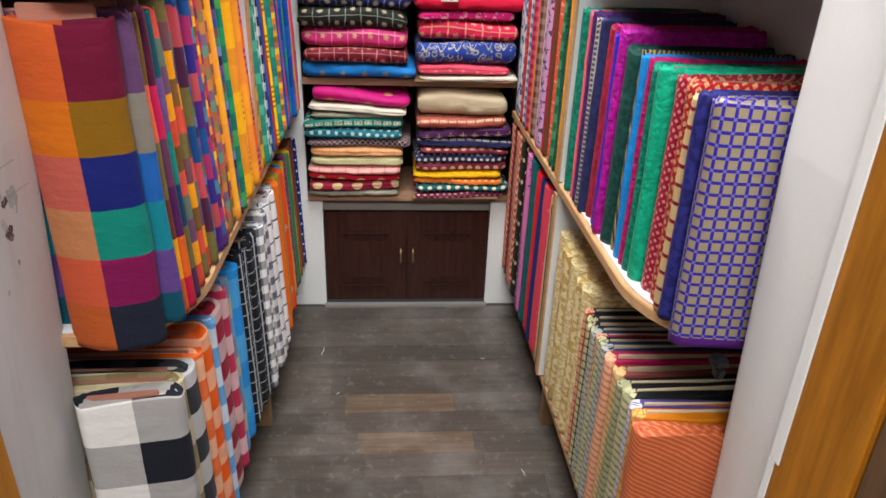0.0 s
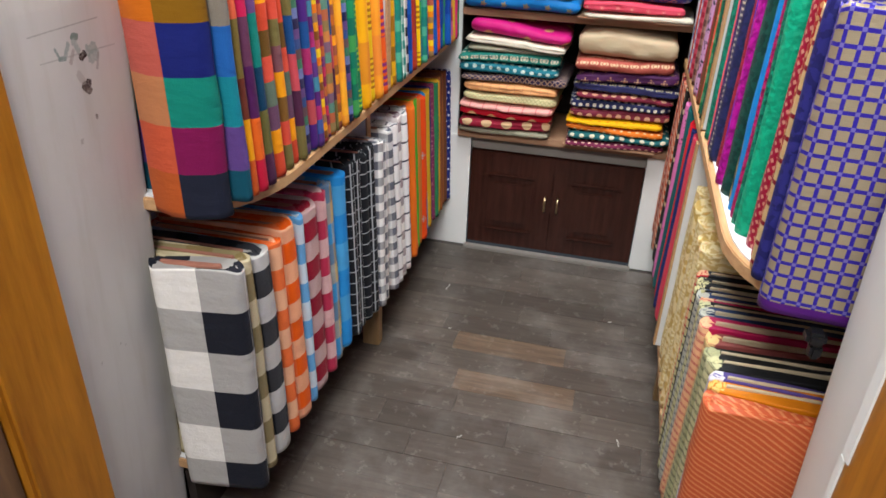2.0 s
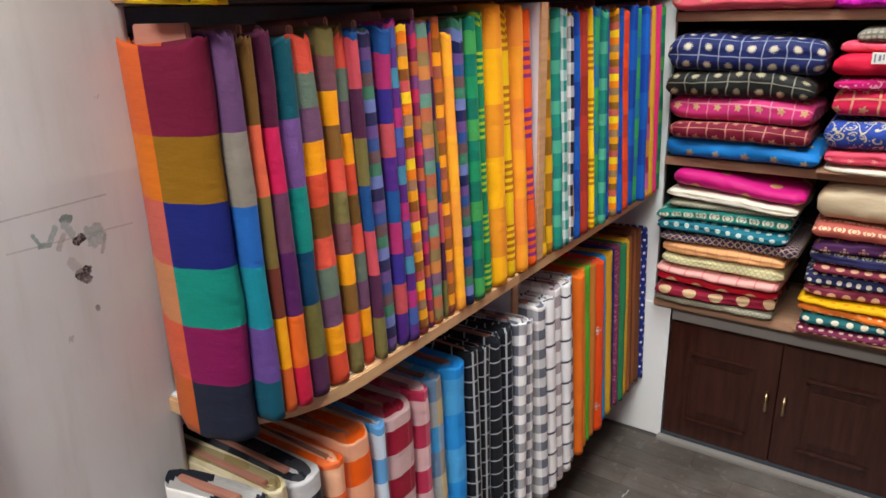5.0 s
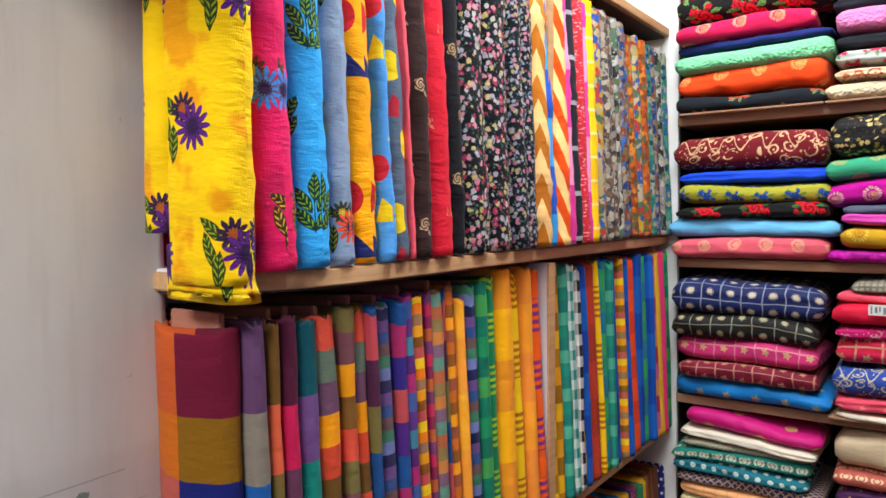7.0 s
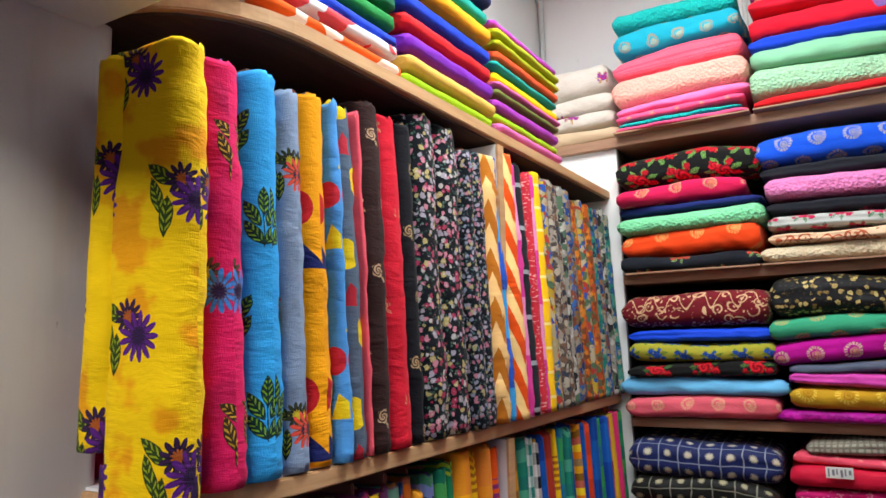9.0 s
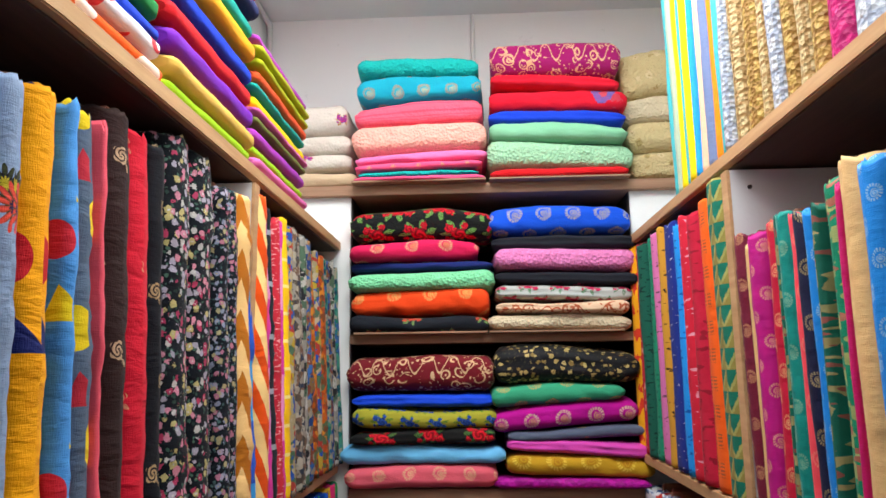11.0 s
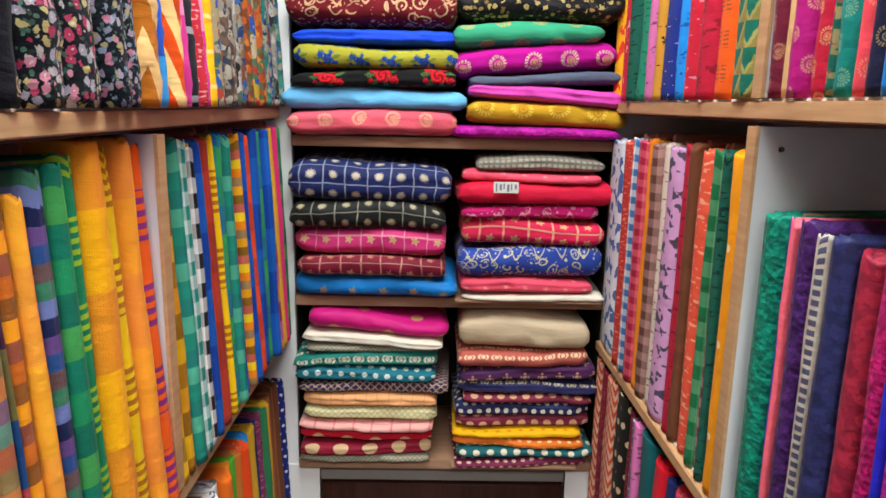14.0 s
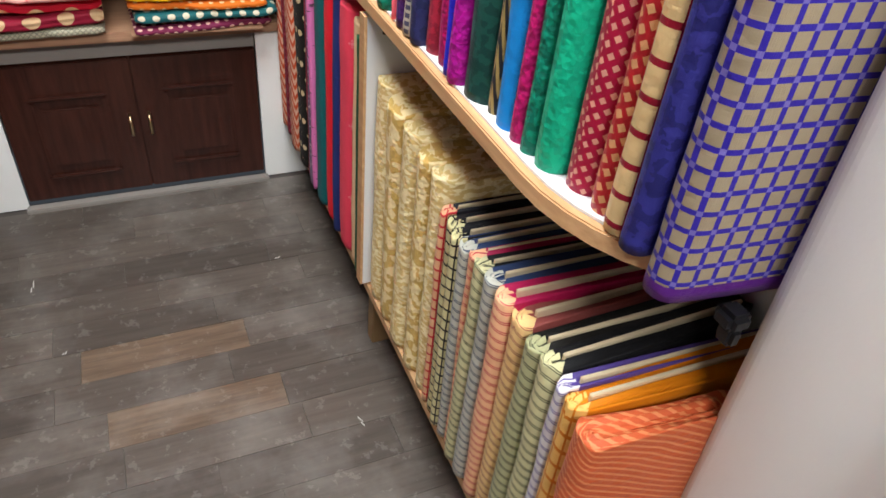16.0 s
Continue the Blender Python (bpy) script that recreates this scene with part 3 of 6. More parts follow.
fabric("salmon_motif", "salmon brocade with faint medallions", buti("ec4c5a", "f08c78", 0.052, 0.036, 0.0105), 0.6)
fabric("navy_motif", "navy brocade with gold medallions", buti("1a1e3c", "a08c60", 0.052, 0.036, 0.0105), 0.6)
fabric("blue_motif", "bright blue brocade with pale medallions", buti("1680d4", "90b4d0", 0.052, 0.036, 0.0105), 0.6)
fabric("green_stroke", "green silk with brushed strokes", strokes("08805e", "98a868", "a06450", 0.55), 0.6)
fabric("dark_green_stroke", "dark green silk with brushed strokes", strokes("0f5c4c", "90885c", "884c44", 0.56), 0.6)
fabric("navy_multi", "dark navy ikat with red and green strokes", strokes("1c2258", "788c58", "a82c48", 0.52), 0.7)
fabric("magenta_plain", "magenta silk", plain("c01868"), 0.6)
fabric("white_blue", "white cotton with blue blocks", flecks("d8dce4", "4a68a0", 34.0, 0.55, 1.0))
fabric("red_strip", "red striped cotton", flecks("b83430", "e88058", 60.0, 0.6, 4.0))
fabric("blue_brick", "blue and white checked cotton", gingham("3c70a8", 0.03))
fabric("red_brick", "red and wine checked cotton", gingham("a01838", 0.03, "d86070"))
fabric("brown_brick", "brown checked cotton", gingham("5c3830", 0.035, "a88078"))
fabric("cream_strip", "cream cotton with brown flecks", flecks("d8ccb8", "806050", 50.0, 0.62, 3.0))
fabric("lilac_brick", "lilac cotton with grey blocks", flecks("d09cc8", "54485c", 38.0, 0.57, 1.5))
fabric("coral_ikat", "coral cotton with pale flecks", flecks("e8583c", "f0a080", 40.0, 0.6))
fabric("green_brick", "green checked cotton", gingham("186c40", 0.05, "68a878"))
fabric("wine_brick", "wine and cream checked cotton", gingham("70243c", 0.035, "c8a898"))
fabric("amber_drop", "amber cotton with pale drops", motif("f09c08", "f8dcb0", 0.07, 0.075, 0.17, 2, "f8dcb0"))
fabric("emerald", "emerald brocade silk", flecks("08866c", "0a6c58", 70.0, 0.5, 1.0), 0.5, 1.5)
fabric("ultramarine", "ultramarine silk", plain("2828c8"), 0.5)
fabric("salmon_plain", "salmon silk", plain("f06878"), 0.5)
fabric("aubergine", "aubergine brocade silk", flecks("4a2468", "381850", 60.0, 0.5, 1.0), 0.5, 1.0)
fabric("zari", "grey silk with silver zari lattice", lattice("4c4c64", "b8b0a0", 0.03, 0.012, 0.4), 0.45)
fabric("ink", "ink blue silk", flecks("2c3060", "242850", 60.0, 0.5, 1.0), 0.5)
fabric("garnet", "garnet silk", flecks("a82840", "8c2038", 60.0, 0.5, 1.0), 0.5)
fabric("cerise", "cerise brocade silk", flecks("c0186c", "a0125c", 60.0, 0.5, 1.0), 0.5, 1.5)
fabric("fuchsia", "fuchsia brocade silk", flecks("b8149c", "9c0f84", 60.0, 0.5, 1.0), 0.5, 1.5)
fabric("pine", "pine green silk", flecks("184c44", "123c38", 60.0, 0.5, 1.0), 0.5)
fabric("black_gold", "black silk with gold zigzag", chevron("2c2c30", "a89058", 0.05, 0.02), 0.5)
fabric("azure_silk", "azure silk", plain("1488d8"), 0.5)
fabric("mint_silk", "sea green silk", flecks("0cac84", "0a9c78", 60.0, 0.5, 1.0), 0.5, 1.0)
fabric("red_paisley", "crimson brocade with small gold diamonds", lattice("d89c88", "a4163c", 0.0155, 0.0155, 0.5, 0.75), 0.42, metal=0.15)
fabric("red_leaf", "red brocade with gold trellis", lattice("d8a070", "b0242c", 0.0165, 0.0165, 0.42, 0.6), 0.42, metal=0.15)
fabric("gold_block", "maroon brocade with gold blocks", lattice("e4c690", "941830", 0.026, 0.034, 0.2), 0.38, metal=0.3)
fabric("indigo", "indigo brocade silk", flecks("2c2c78", "202060", 60.0, 0.5, 1.0), 0.5)
fabric("violet_lattice", "violet brocade with silver-gold lattice", lattice_border("a6987e", "382ca4", "7870c0", 0.0205, 0.27, "5c2484"), 0.36, metal=0.3)
fabric("orange_zig", "rust cotton with pale zigzag", chevron("c0502c", "d8a890", 0.03, 0.03))
fabric("black_spot", "black cotton with cream spots", dots("1c1814", "d0b890", 0.04, 0.2))
fabric("wine_fleck", "wine cotton", flecks("78182c", "a84050", 60.0))
fabric("grey_fleck", "grey flecked cotton", flecks("6c5c74", "b8a8b0", 60.0))
fabric("petrol", "petrol blue cotton", plain("0f5c60"))
fabric("scarlet", "scarlet cotton", plain("e0182c"))
fabric("watermelon", "watermelon cotton with faint sprigs", motif("e04058", "e88088", 0.09, 0.09, 0.1, 4, "e04058"))
fabric("sand", "sand-coloured cotton", plain("d8b890"))
fabric("forest", "forest green cotton", plain("104c30"))
fabric("gold_brocade", "gold tissue brocade", flecks("ecd8a4", "ccaa62", 45.0, 0.5, 1.0), 0.42, 1.0)
fabric("gold_pale", "pale gold tissue brocade", flecks("f0e0b0", "d8bc7c", 60.0, 0.5, 2.0), 0.42, 1.0)
fabric("black_net", "black and cream brick-weave silk", border("1c1c20", "c8c090", "201c1c", 0.022, True), 0.45)
fabric("red_net", "red silk with gold bricks", border("26262c", "dca880", "c02c38", 0.022, True), 0.45)
fabric("silver_stripe", "silver and olive striped silk", border("1a1a1c", "c4c094", "3a3c30"), 0.45)
fabric("pink_stripe", "pink and gold striped silk", border("a8184c", "e4b088", "b83448"), 0.45)
fabric("peach_stripe", "peach and gold striped silk", border("8c4844", "e0bc80", "985448"), 0.45)
fabric("blueblack", "blue-black silk", plain("282c40"), 0.4)
fabric("navy_stripe", "navy silk with a striped silver border", border("2c3c60", "b4b4a8", "303c58"), 0.45)
fabric("lilac_stripe", "violet silk with a pale striped border", border("4c3c80", "d0ccd0", "5c4c90"), 0.45)
fabric("black_silk", "black silk", border("1c1a18", "a8a880", "2c2c24"), 0.42)
fabric("orange_silk", "orange silk", border("c8740f", "e0b060", "c4700f", 0.03, True), 0.45)
fabric("rust_stripe", "rust silk with gold diagonal stripes", diag("b85430", "cc7c50", 0.011, 0.35, 0.5), 0.42)
fabric("ivory_lace", "ivory lace", lattice("b8a478", "98794c", 0.02, 0.02, 0.3), 0.7, 3.0)
fabric("gold_lace", "gold lace", lattice("b0904c", "8c6830", 0.03, 0.02, 0.35), 0.6, 3.0)
fabric("white_lace", "white lace", lattice("b4b8c0", "9098a8", 0.02, 0.03, 0.3), 0.7, 3.0)
fabric("sage", "sage cotton", plain("a8b8a0"))
fabric("teal_plain", "teal cotton", plain("48b0b8"))
fabric("yellow_plain", "yellow cotton", plain("f8d810"))
fabric("peach_plain", "peach cotton", plain("f0c0a0"))
fabric("slate", "slate blue cotton", plain("7080a8"))

# folded cloths in the niche
fabric("black_roses", "black cloth embroidered with red roses", bouquet("141414", "d8142c", "800c18", "6c9c4c", 0.115, 0.085, 0.021), 0.8, 0.8)
fabric("hotpink_emb", "hot pink cloth with gold medallions", buti("d41c54", "d8b484", 0.095, 0.075, 0.019, "c89858"))
fabric("navy_cloth", "navy cloth", plain("1c2868"))
fabric("mint_lace", "mint green lace", plain("80d8a0"), 0.85, 4.0)
fabric("orange_emb", "orange cloth with gold medallions", buti("ec4818", "d8ac64", 0.1, 0.08, 0.019))
fabric("black_sprig", "black cloth with a red and green sprig", bouquet("1a1e26", "d04c38", "903020", "6c8c50", 0.2, 0.07, 0.013))
fabric("blue_emb", "royal blue sheer with gold paisleys", buti("1450d0", "b8ac84", 0.08, 0.066, 0.022, "a89c74"))
fabric("black_cloth", "black cloth", motif("20222a", "c02c58", 0.3, 0.3, 0.05, 4, "20222a"))
fabric("pink_lace", "pink lace", plain("e080b8"), 0.85, 4.0)
fabric("grey_roses", "pale grey cloth with red roses", bouquet("b4b8b4", "d01c54", "90143c", "3c7844", 0.085, 0.06, 0.013))
fabric("cream_branch", "cream cloth with rust branches", vine("e0c0a0", "b05838", 22.0))
fabric("beige_lace", "beige lace", plain("d0c0a0"), 0.85, 5.0)
fabric("maroon_vine", "maroon cloth with gold embroidered vines", vine("701822", "d0ac84", 27.0))
fabric("blue_cloth", "bright blue cloth", plain("1448d8"), 0.6)
fabric("olive_flower", "olive cloth with blue flowers", bouquet("a09c30", "2c58b8", "1c3878", "48742c", 0.075, 0.062, 0.0125))
fabric("black_redflower", "black cloth with red flowers", bouquet("181818", "d81c2c", "8c0c18", "4c7038", 0.13, 0.062, 0.017))
fabric("powder_blue", "powder blue cloth", plain("70c0f0"))
fabric("coral_emb", "coral cloth with gold medallions", buti("dc5c6c", "dcb488", 0.08, 0.06, 0.018))
fabric("black_goldflower", "black cloth with gold sequin flowers", floral("16161a", ["b8a060", "d8c078", "907840"], "3c3828", 72.0, 0.42, 0.55), 0.6)
fabric("green_emb", "sea green cloth with gold medallions", buti("38a078", "c8a45c", 0.085, 0.066, 0.019))
fabric("magenta_emb", "magenta cloth with cream medallions", buti("b40c8c", "e0c8a4", 0.085, 0.07, 0.021, "d0a868"))
fabric("slate_emb", "slate grey cloth with gold embroidery", floral("545c70", ["a89058", "8c7c50"], "545c70", 22.0, 0.3, 0.35))
fabric("orchid_cloth", "orchid pink cloth", plain("d848b0"), 0.6)
fabric("mustard_emb", "mustard cloth with embroidered flowers", buti("c09420", "e0c04c", 0.09, 0.075, 0.026, "a87414"))
fabric("navy_silver", "navy brocade with silver checks and flowers", motif("1a2458", "c8c0a8", 0.055, 0.05, 0.25, 12, "c8c0a8", 0.0, lattice("1a2458", "8890a0", 0.055, 0.05, 0.06)), 0.55)
fabric("black_silver", "black brocade with silver checks and flowers", motif("1a1a18", "a8a080", 0.055, 0.048, 0.24, 12, "a8a080", 0.0, lattice("1a1a18", "808070", 0.055, 0.048, 0.06)), 0.55)
fabric("pink_brocade", "pink brocade with gold flowers", motif("d8387c", "d8b080", 0.055, 0.045, 0.25, 5, "d8b080", 0.0, lattice("d8387c", "e090a0", 0.055, 0.06, 0.06)), 0.55)
fabric("wine_brocade", "wine brocade with gold stripes", motif("781830", "b88868", 0.05, 0.05, 0.2, 5, "b88868", 0.0, lattice("781830", "b88070", 0.05, 0.03, 0.08)), 0.55)
fabric("blue_brocade", "bright blue brocade with gold flowers", motif("187cc8", "a89878", 0.075, 0.05, 0.24, 5, "a89878"), 0.5)
fabric("grey_net", "grey cream checked cloth", lattice("9c9888", "787468", 0.014, 0.014, 0.4))
fabric("coral_brocade", "coral brocade", motif("e85068", "f09890", 0.05, 0.035, 0.2, 5, "e85068"), 0.6)
fabric("red_cloth", "red cloth", plain("d0183c"), 0.6)
fabric("magenta_vine", "magenta cloth with gold scrolls", vine("c01868", "d890a0", 30.0))
fabric("red_pane", "pink-red brocade with gold panes", motif("d82450", "d8a878", 0.06, 0.05, 0.24, 5, "d8a878", 0.0, lattice("d82450", "e0a080", 0.06, 0.05, 0.09)), 0.6)
fabric("blue_vine", "blue brocade with cream scrolls", vine("2c48a0", "c8c0a0", 32.0), 0.6)
fabric("cream_cloth", "cream cloth", plain("e0d8c4"))
fabric("magenta_gold", "magenta silk with gold dots", motif("c81878", "d8a070", 0.14, 0.08, 0.2, 0, "d8a070"), 0.5)
fabric("ivory_cloth", "ivory cloth", plain("e4dcc8"))
fabric("green_ogee", "green brocade with cream ogees", motif("1c7468", "d8d0b8", 0.036, 0.04, 0.42, 2, "4a8c80", 0.5), 0.6)
fabric("teal_spot", "teal brocade with cream spots", dots("1c6c7c", "c8d8d0", 0.03, 0.25), 0.6)
fabric("navy_diamond", "navy brocade with gold diamonds", lattice("302848", "a88c78", 0.02, 0.02, 0.25, 1.0), 0.6)
fabric("peach_silk", "peach silk", lattice("e8a870", "d89868", 0.03, 0.03, 0.1), 0.55)
fabric("cream_check", "cream brocade", lattice("d8d0a0", "b8b080", 0.016, 0.016, 0.2, 1.0), 0.6)
fabric("blush", "blush pink silk", lattice("e8a8a0", "d88080", 0.05, 0.03, 0.1), 0.6)
fabric("red_spot", "red brocade with gold dots", dots("c81830", "d8b080", 0.075, 0.26), 0.6)
fabric("maroon_spot", "maroon brocade with gold dots", dots("881830", "c8a880", 0.075, 0.26), 0.6)
fabric("stone_check", "stone grey brocade", lattice("a8a48c", "848070", 0.012, 0.012, 0.3, 1.0), 0.6)
fabric("beige_silk", "beige silk cloth", plain("c8b494"), 0.5)
fabric("coral_ogee", "coral brocade with cream ogees", motif("b85c50", "e8c8a0", 0.034, 0.04, 0.42, 2, "b85c50"), 0.6)
fabric("purple_block", "purple brocade with gold blocks", motif("4c2450", "b89070", 0.045, 0.04, 0.3, 4, "4c2450"), 0.6)
fabric("navy_ogee", "navy brocade with cream ogees", motif("2c2c58", "b8b090", 0.032, 0.036, 0.38, 2, "2c2c58"), 0.6)
fabric("rust_block", "maroon and cream block brocade", dots("78283c", "d0a080", 0.034, 0.3), 0.6)
fabric("navy_spot", "navy brocade with cream dots", dots("242850", "c8c0b0", 0.024, 0.27), 0.6)
fabric("yellow_spot", "yellow brocade with gold dots", dots("e8b008", "d88818", 0.03, 0.2), 0.6)
fabric("orange_spot", "orange brocade with cream dots", dots("d87020", "e8c898", 0.026, 0.22), 0.6)
fabric("teal_dot", "teal brocade with cream dots", dots("1c5c60", "d0c8b0", 0.036, 0.25), 0.6)
fabric("wine_spot", "wine brocade with cream dots", dots("6c2040", "d8b0a0", 0.024, 0.26), 0.6)
fabric("turquoise_emb", "turquoise embroidered cloth", plain("14b0a8"), 0.8, 4.0)
fabric("aqua_paisley", "aqua sheer with gold medallions", buti("18a0b8", "b88c48", 0.08, 0.062, 0.019, "c8b070"))
fabric("pink_rib", "pink ribbed cloth", bands("f06078", "e84c68", 0.02, 0.012), 0.8, 1.0)
fabric("peach_cable", "peach cable-textured cloth", plain("f8b0a0"), 0.8, 5.0)
fabric("candy", "candy pink cloth", plain("f078b0"))
fabric("rose_gold", "rose cloth with gold motifs", motif("f05888", "d8a070", 0.07, 0.03, 0.25, 6, "f05888"))
fabric("mint_sheer", "mint sheer with pale flowers", floral("80c098", ["a8d8c8", "90c8b8"], "80c098", 12.0, 0.3, 0.4), 0.7)
fabric("mint_crochet", "mint crochet lace", plain("a0d0a8"), 0.85, 6.0)
fabric("red_flower", "red cloth with blue embroidery", floral("d81830", ["4860a8", "c84858"], "d81830", 9.0, 0.3, 0.5))
fabric("magenta_scroll", "magenta cloth with gold scroll embroidery", vine("981860", "d8a880", 28.0))
fabric("cream_knit", "cream knit cloth with a few bright flowers", bouquet("ccc4b8", "c02c68", "5c3890", "a87838", 0.26, 0.2, 0.011), 0.9, 1.0)
fabric("tan_cloth", "tan cloth", plain("c8b090"))
fabric("gold_sequin", "pale gold sequinned cloth", floral("c8b484", ["d8c498", "a89058"], "c8b484", 30.0, 0.3, 0.5), 0.6, 4.0)
for key, hexa in (("lime", "a0d018"), ("fold_purple", "7824b0"), ("fold_violet", "a83cb0"), ("fold_olive", "707838"), ("fold_teal", "18a090"), ("fold_orange", "e05428"), ("fold_chartreuse", "b0b818"), ("fold_tan", "d8b050"), ("fold_red", "d01820"), ("fold_blue", "1840c8"), ("fold_amber", "e8a010"), ("fold_navy", "202858"), ("fold_green", "18803c"), ("fold_dark_green", "0f6440"), ("fold_pink", "d868a8")):
    fabric(key, key.replace("fold_", "").replace("_", " ") + " cotton", plain(hexa))
fabric("orange_tie", "orange and white tie-dye cotton", flecks("f06018", "f8e0d0", 14.0, 0.55, 1.0))
fabric("white_tie", "white and red tie-dye cotton", flecks("e8e0e4", "e04850", 14.0, 0.58, 1.0))


# ---- hard materials ----
def paint(name, colour, rough=0.6, dirt=0.15, dirt_colour="888784"):
    g = Graph(name)
    o = g.obj()
    col = g.mix(g.m("MULTIPLY", dirt, g.noise(o, 2.5, 5.0, 0.65)), colour, dirt_colour)
    sm = g.m("GREATER_THAN", g.noise(o, 9.0, 6.0, 0.7), 0.68)
    col = g.mix(g.m("MULTIPLY", sm, dirt * 0.9), col, dirt_colour)
    g.bump(g.m("ADD", g.noise(o, 18.0, 4.0), g.m("MULTIPLY", 0.2, g.noise(o, 160.0, 2.0))), 0.25, 0.004)
    return g.finish(col, g.m("ADD", rough, g.m("MULTIPLY", 0.15, g.noise(o, 6.0))), 0.0, 0.4)


def wood(name, dark, light, rough=0.5, along=(1.0, 14.0, 14.0), scale=5.0, vary=0.35):
    g = Graph(name)
    n = g.t.nodes.new("ShaderNodeMapping")
    g.put(n.inputs[0], g.obj())
    n.inputs["Scale"].default_value = along
    shift = g.m("MULTIPLY", g.rnd(), 30.0)
    g.put(n.inputs["Location"], g.xyz(shift, shift, shift))
    f = g.noise(n.outputs[0], scale, 6.0, 0.65)
    col = g.ramp(f, [dark, light], "LINEAR", [0.3, 0.7])
    col = g.mix(g.m("MULTIPLY", vary, g.rnd()), col, g.mix(1.0, col, (0.45, 0.45, 0.45, 1), "MULTIPLY"))
    g.bump(f, 0.15, 0.002)
    return g.finish(col, g.m("ADD", rough, g.m("MULTIPLY", 0.2, f)), 0.0, 0.35)


def wall_with_marks():
    """Old off-white plaster with smeared green and brown paint, chips and pencil lines."""
    g = Graph("plaster_marked")
    o = g.obj()
    sep = g.t.nodes.new("ShaderNodeSeparateXYZ")
    g.put(sep.inputs[0], o)
    y, z = sep.outputs[1], sep.outputs[2]
    col = g.mix(g.m("MULTIPLY", 0.4, g.noise(o, 3.0, 5.0, 0.65)), "d6d3cd", "a8a298")
    drip = g.noise(g.xyz(g.m("MULTIPLY", y, 9.0), g.m("MULTIPLY", z, 0.8)), 4.0, 4.0, 0.6)
    col = g.mix(g.m("MULTIPLY", 0.9, g.m("MAXIMUM", 0.0, g.m("SUBTRACT", drip, 0.5))), col, "a89c88")
    rag = g.m("SUBTRACT", g.noise(o, 170.0, 4.0, 0.65), 0.5)
    grain = g.noise(o, 260.0, 2.0)
    for y0, z0, y1, z1, r, tone, cover in (
            (-1.764, 1.169, -1.623, 1.173, 0.0011, "8c8880", 0.55), (-1.750, 1.130, -1.593, 1.127, 0.0011, "94908a", 0.5),
            (-1.719, 1.144, -1.712, 1.129, 0.0022, "7c8c84", 0.8), (-1.712, 1.129, -1.702, 1.128, 0.0036, "7c8c84", 0.8),
            (-1.702, 1.128, -1.692, 1.147, 0.0036, "8c9a92", 0.75), (-1.680, 1.155, -1.674, 1.154, 0.0050, "5c7468", 0.85),
            (-1.681, 1.148, -1.673, 1.134, 0.0048, "94a098", 0.7), (-1.684, 1.135, -1.692, 1.120, 0.0034, "a0948a", 0.7),
            (-1.651, 1.130, -1.642, 1.131, 0.0085, "8c9a90", 0.7), (-1.647, 1.118, -1.638, 1.119, 0.0085, "94a098", 0.7),
            (-1.632, 1.121, -1.639, 1.100, 0.0024, "98948c", 0.7), (-1.668, 1.124, -1.663, 1.125, 0.0060, "30201a", 1.0),
            (-1.672, 1.080, -1.663, 1.082, 0.0068, "3c302c", 1.0), (-1.667, 1.073, -1.663, 1.070, 0.0056, "5c504a", 0.9),
            (-1.680, 1.099, -1.673, 1.087, 0.0060, "a8a098", 0.6), (-1.657, 1.029, -1.656, 1.026, 0.0030, "6c625a", 0.8)):
        L = max(math.dist((y0, z0), (y1, z1)), 1e-6)
        a, b = (y1 - y0) / L, (z1 - z0) / L
        dy, dz = g.m("SUBTRACT", y, y0), g.m("SUBTRACT", z, z0)
        s = g.m("MINIMUM", L, g.m("MAXIMUM", 0.0, g.m("ADD", g.m("MULTIPLY", dy, a), g.m("MULTIPLY", dz, b))))
        ey, ez = g.m("SUBTRACT", dy, g.m("MULTIPLY", s, a)), g.m("SUBTRACT", dz, g.m("MULTIPLY", s, b))
        d = g.m("SQRT", g.m("ADD", g.m("MULTIPLY", ey, ey), g.m("MULTIPLY", ez, ez)))
        hit = g.less(g.m("ADD", d, g.m("MULTIPLY", rag, r * 1.6)), r)
        col = g.mix(g.m("MULTIPLY", hit, g.m("MINIMUM", cover, g.m("MULTIPLY", grain, cover * 1.9))), col, tone)
    chip = g.m("GREATER_THAN", g.noise(g.xyz(g.m("MULTIPLY", y, 1.0), g.m("MULTIPLY", z, 0.6), 3.0), 24.0, 5.0, 0.6), 0.71)
    col = g.mix(g.m("MULTIPLY", chip, 0.5), col, "8c8478")
    g.bump(g.noise(o, 20.0, 5.0), 0.3, 0.004)
    return g.finish(col, 0.65, 0.0, 0.35)


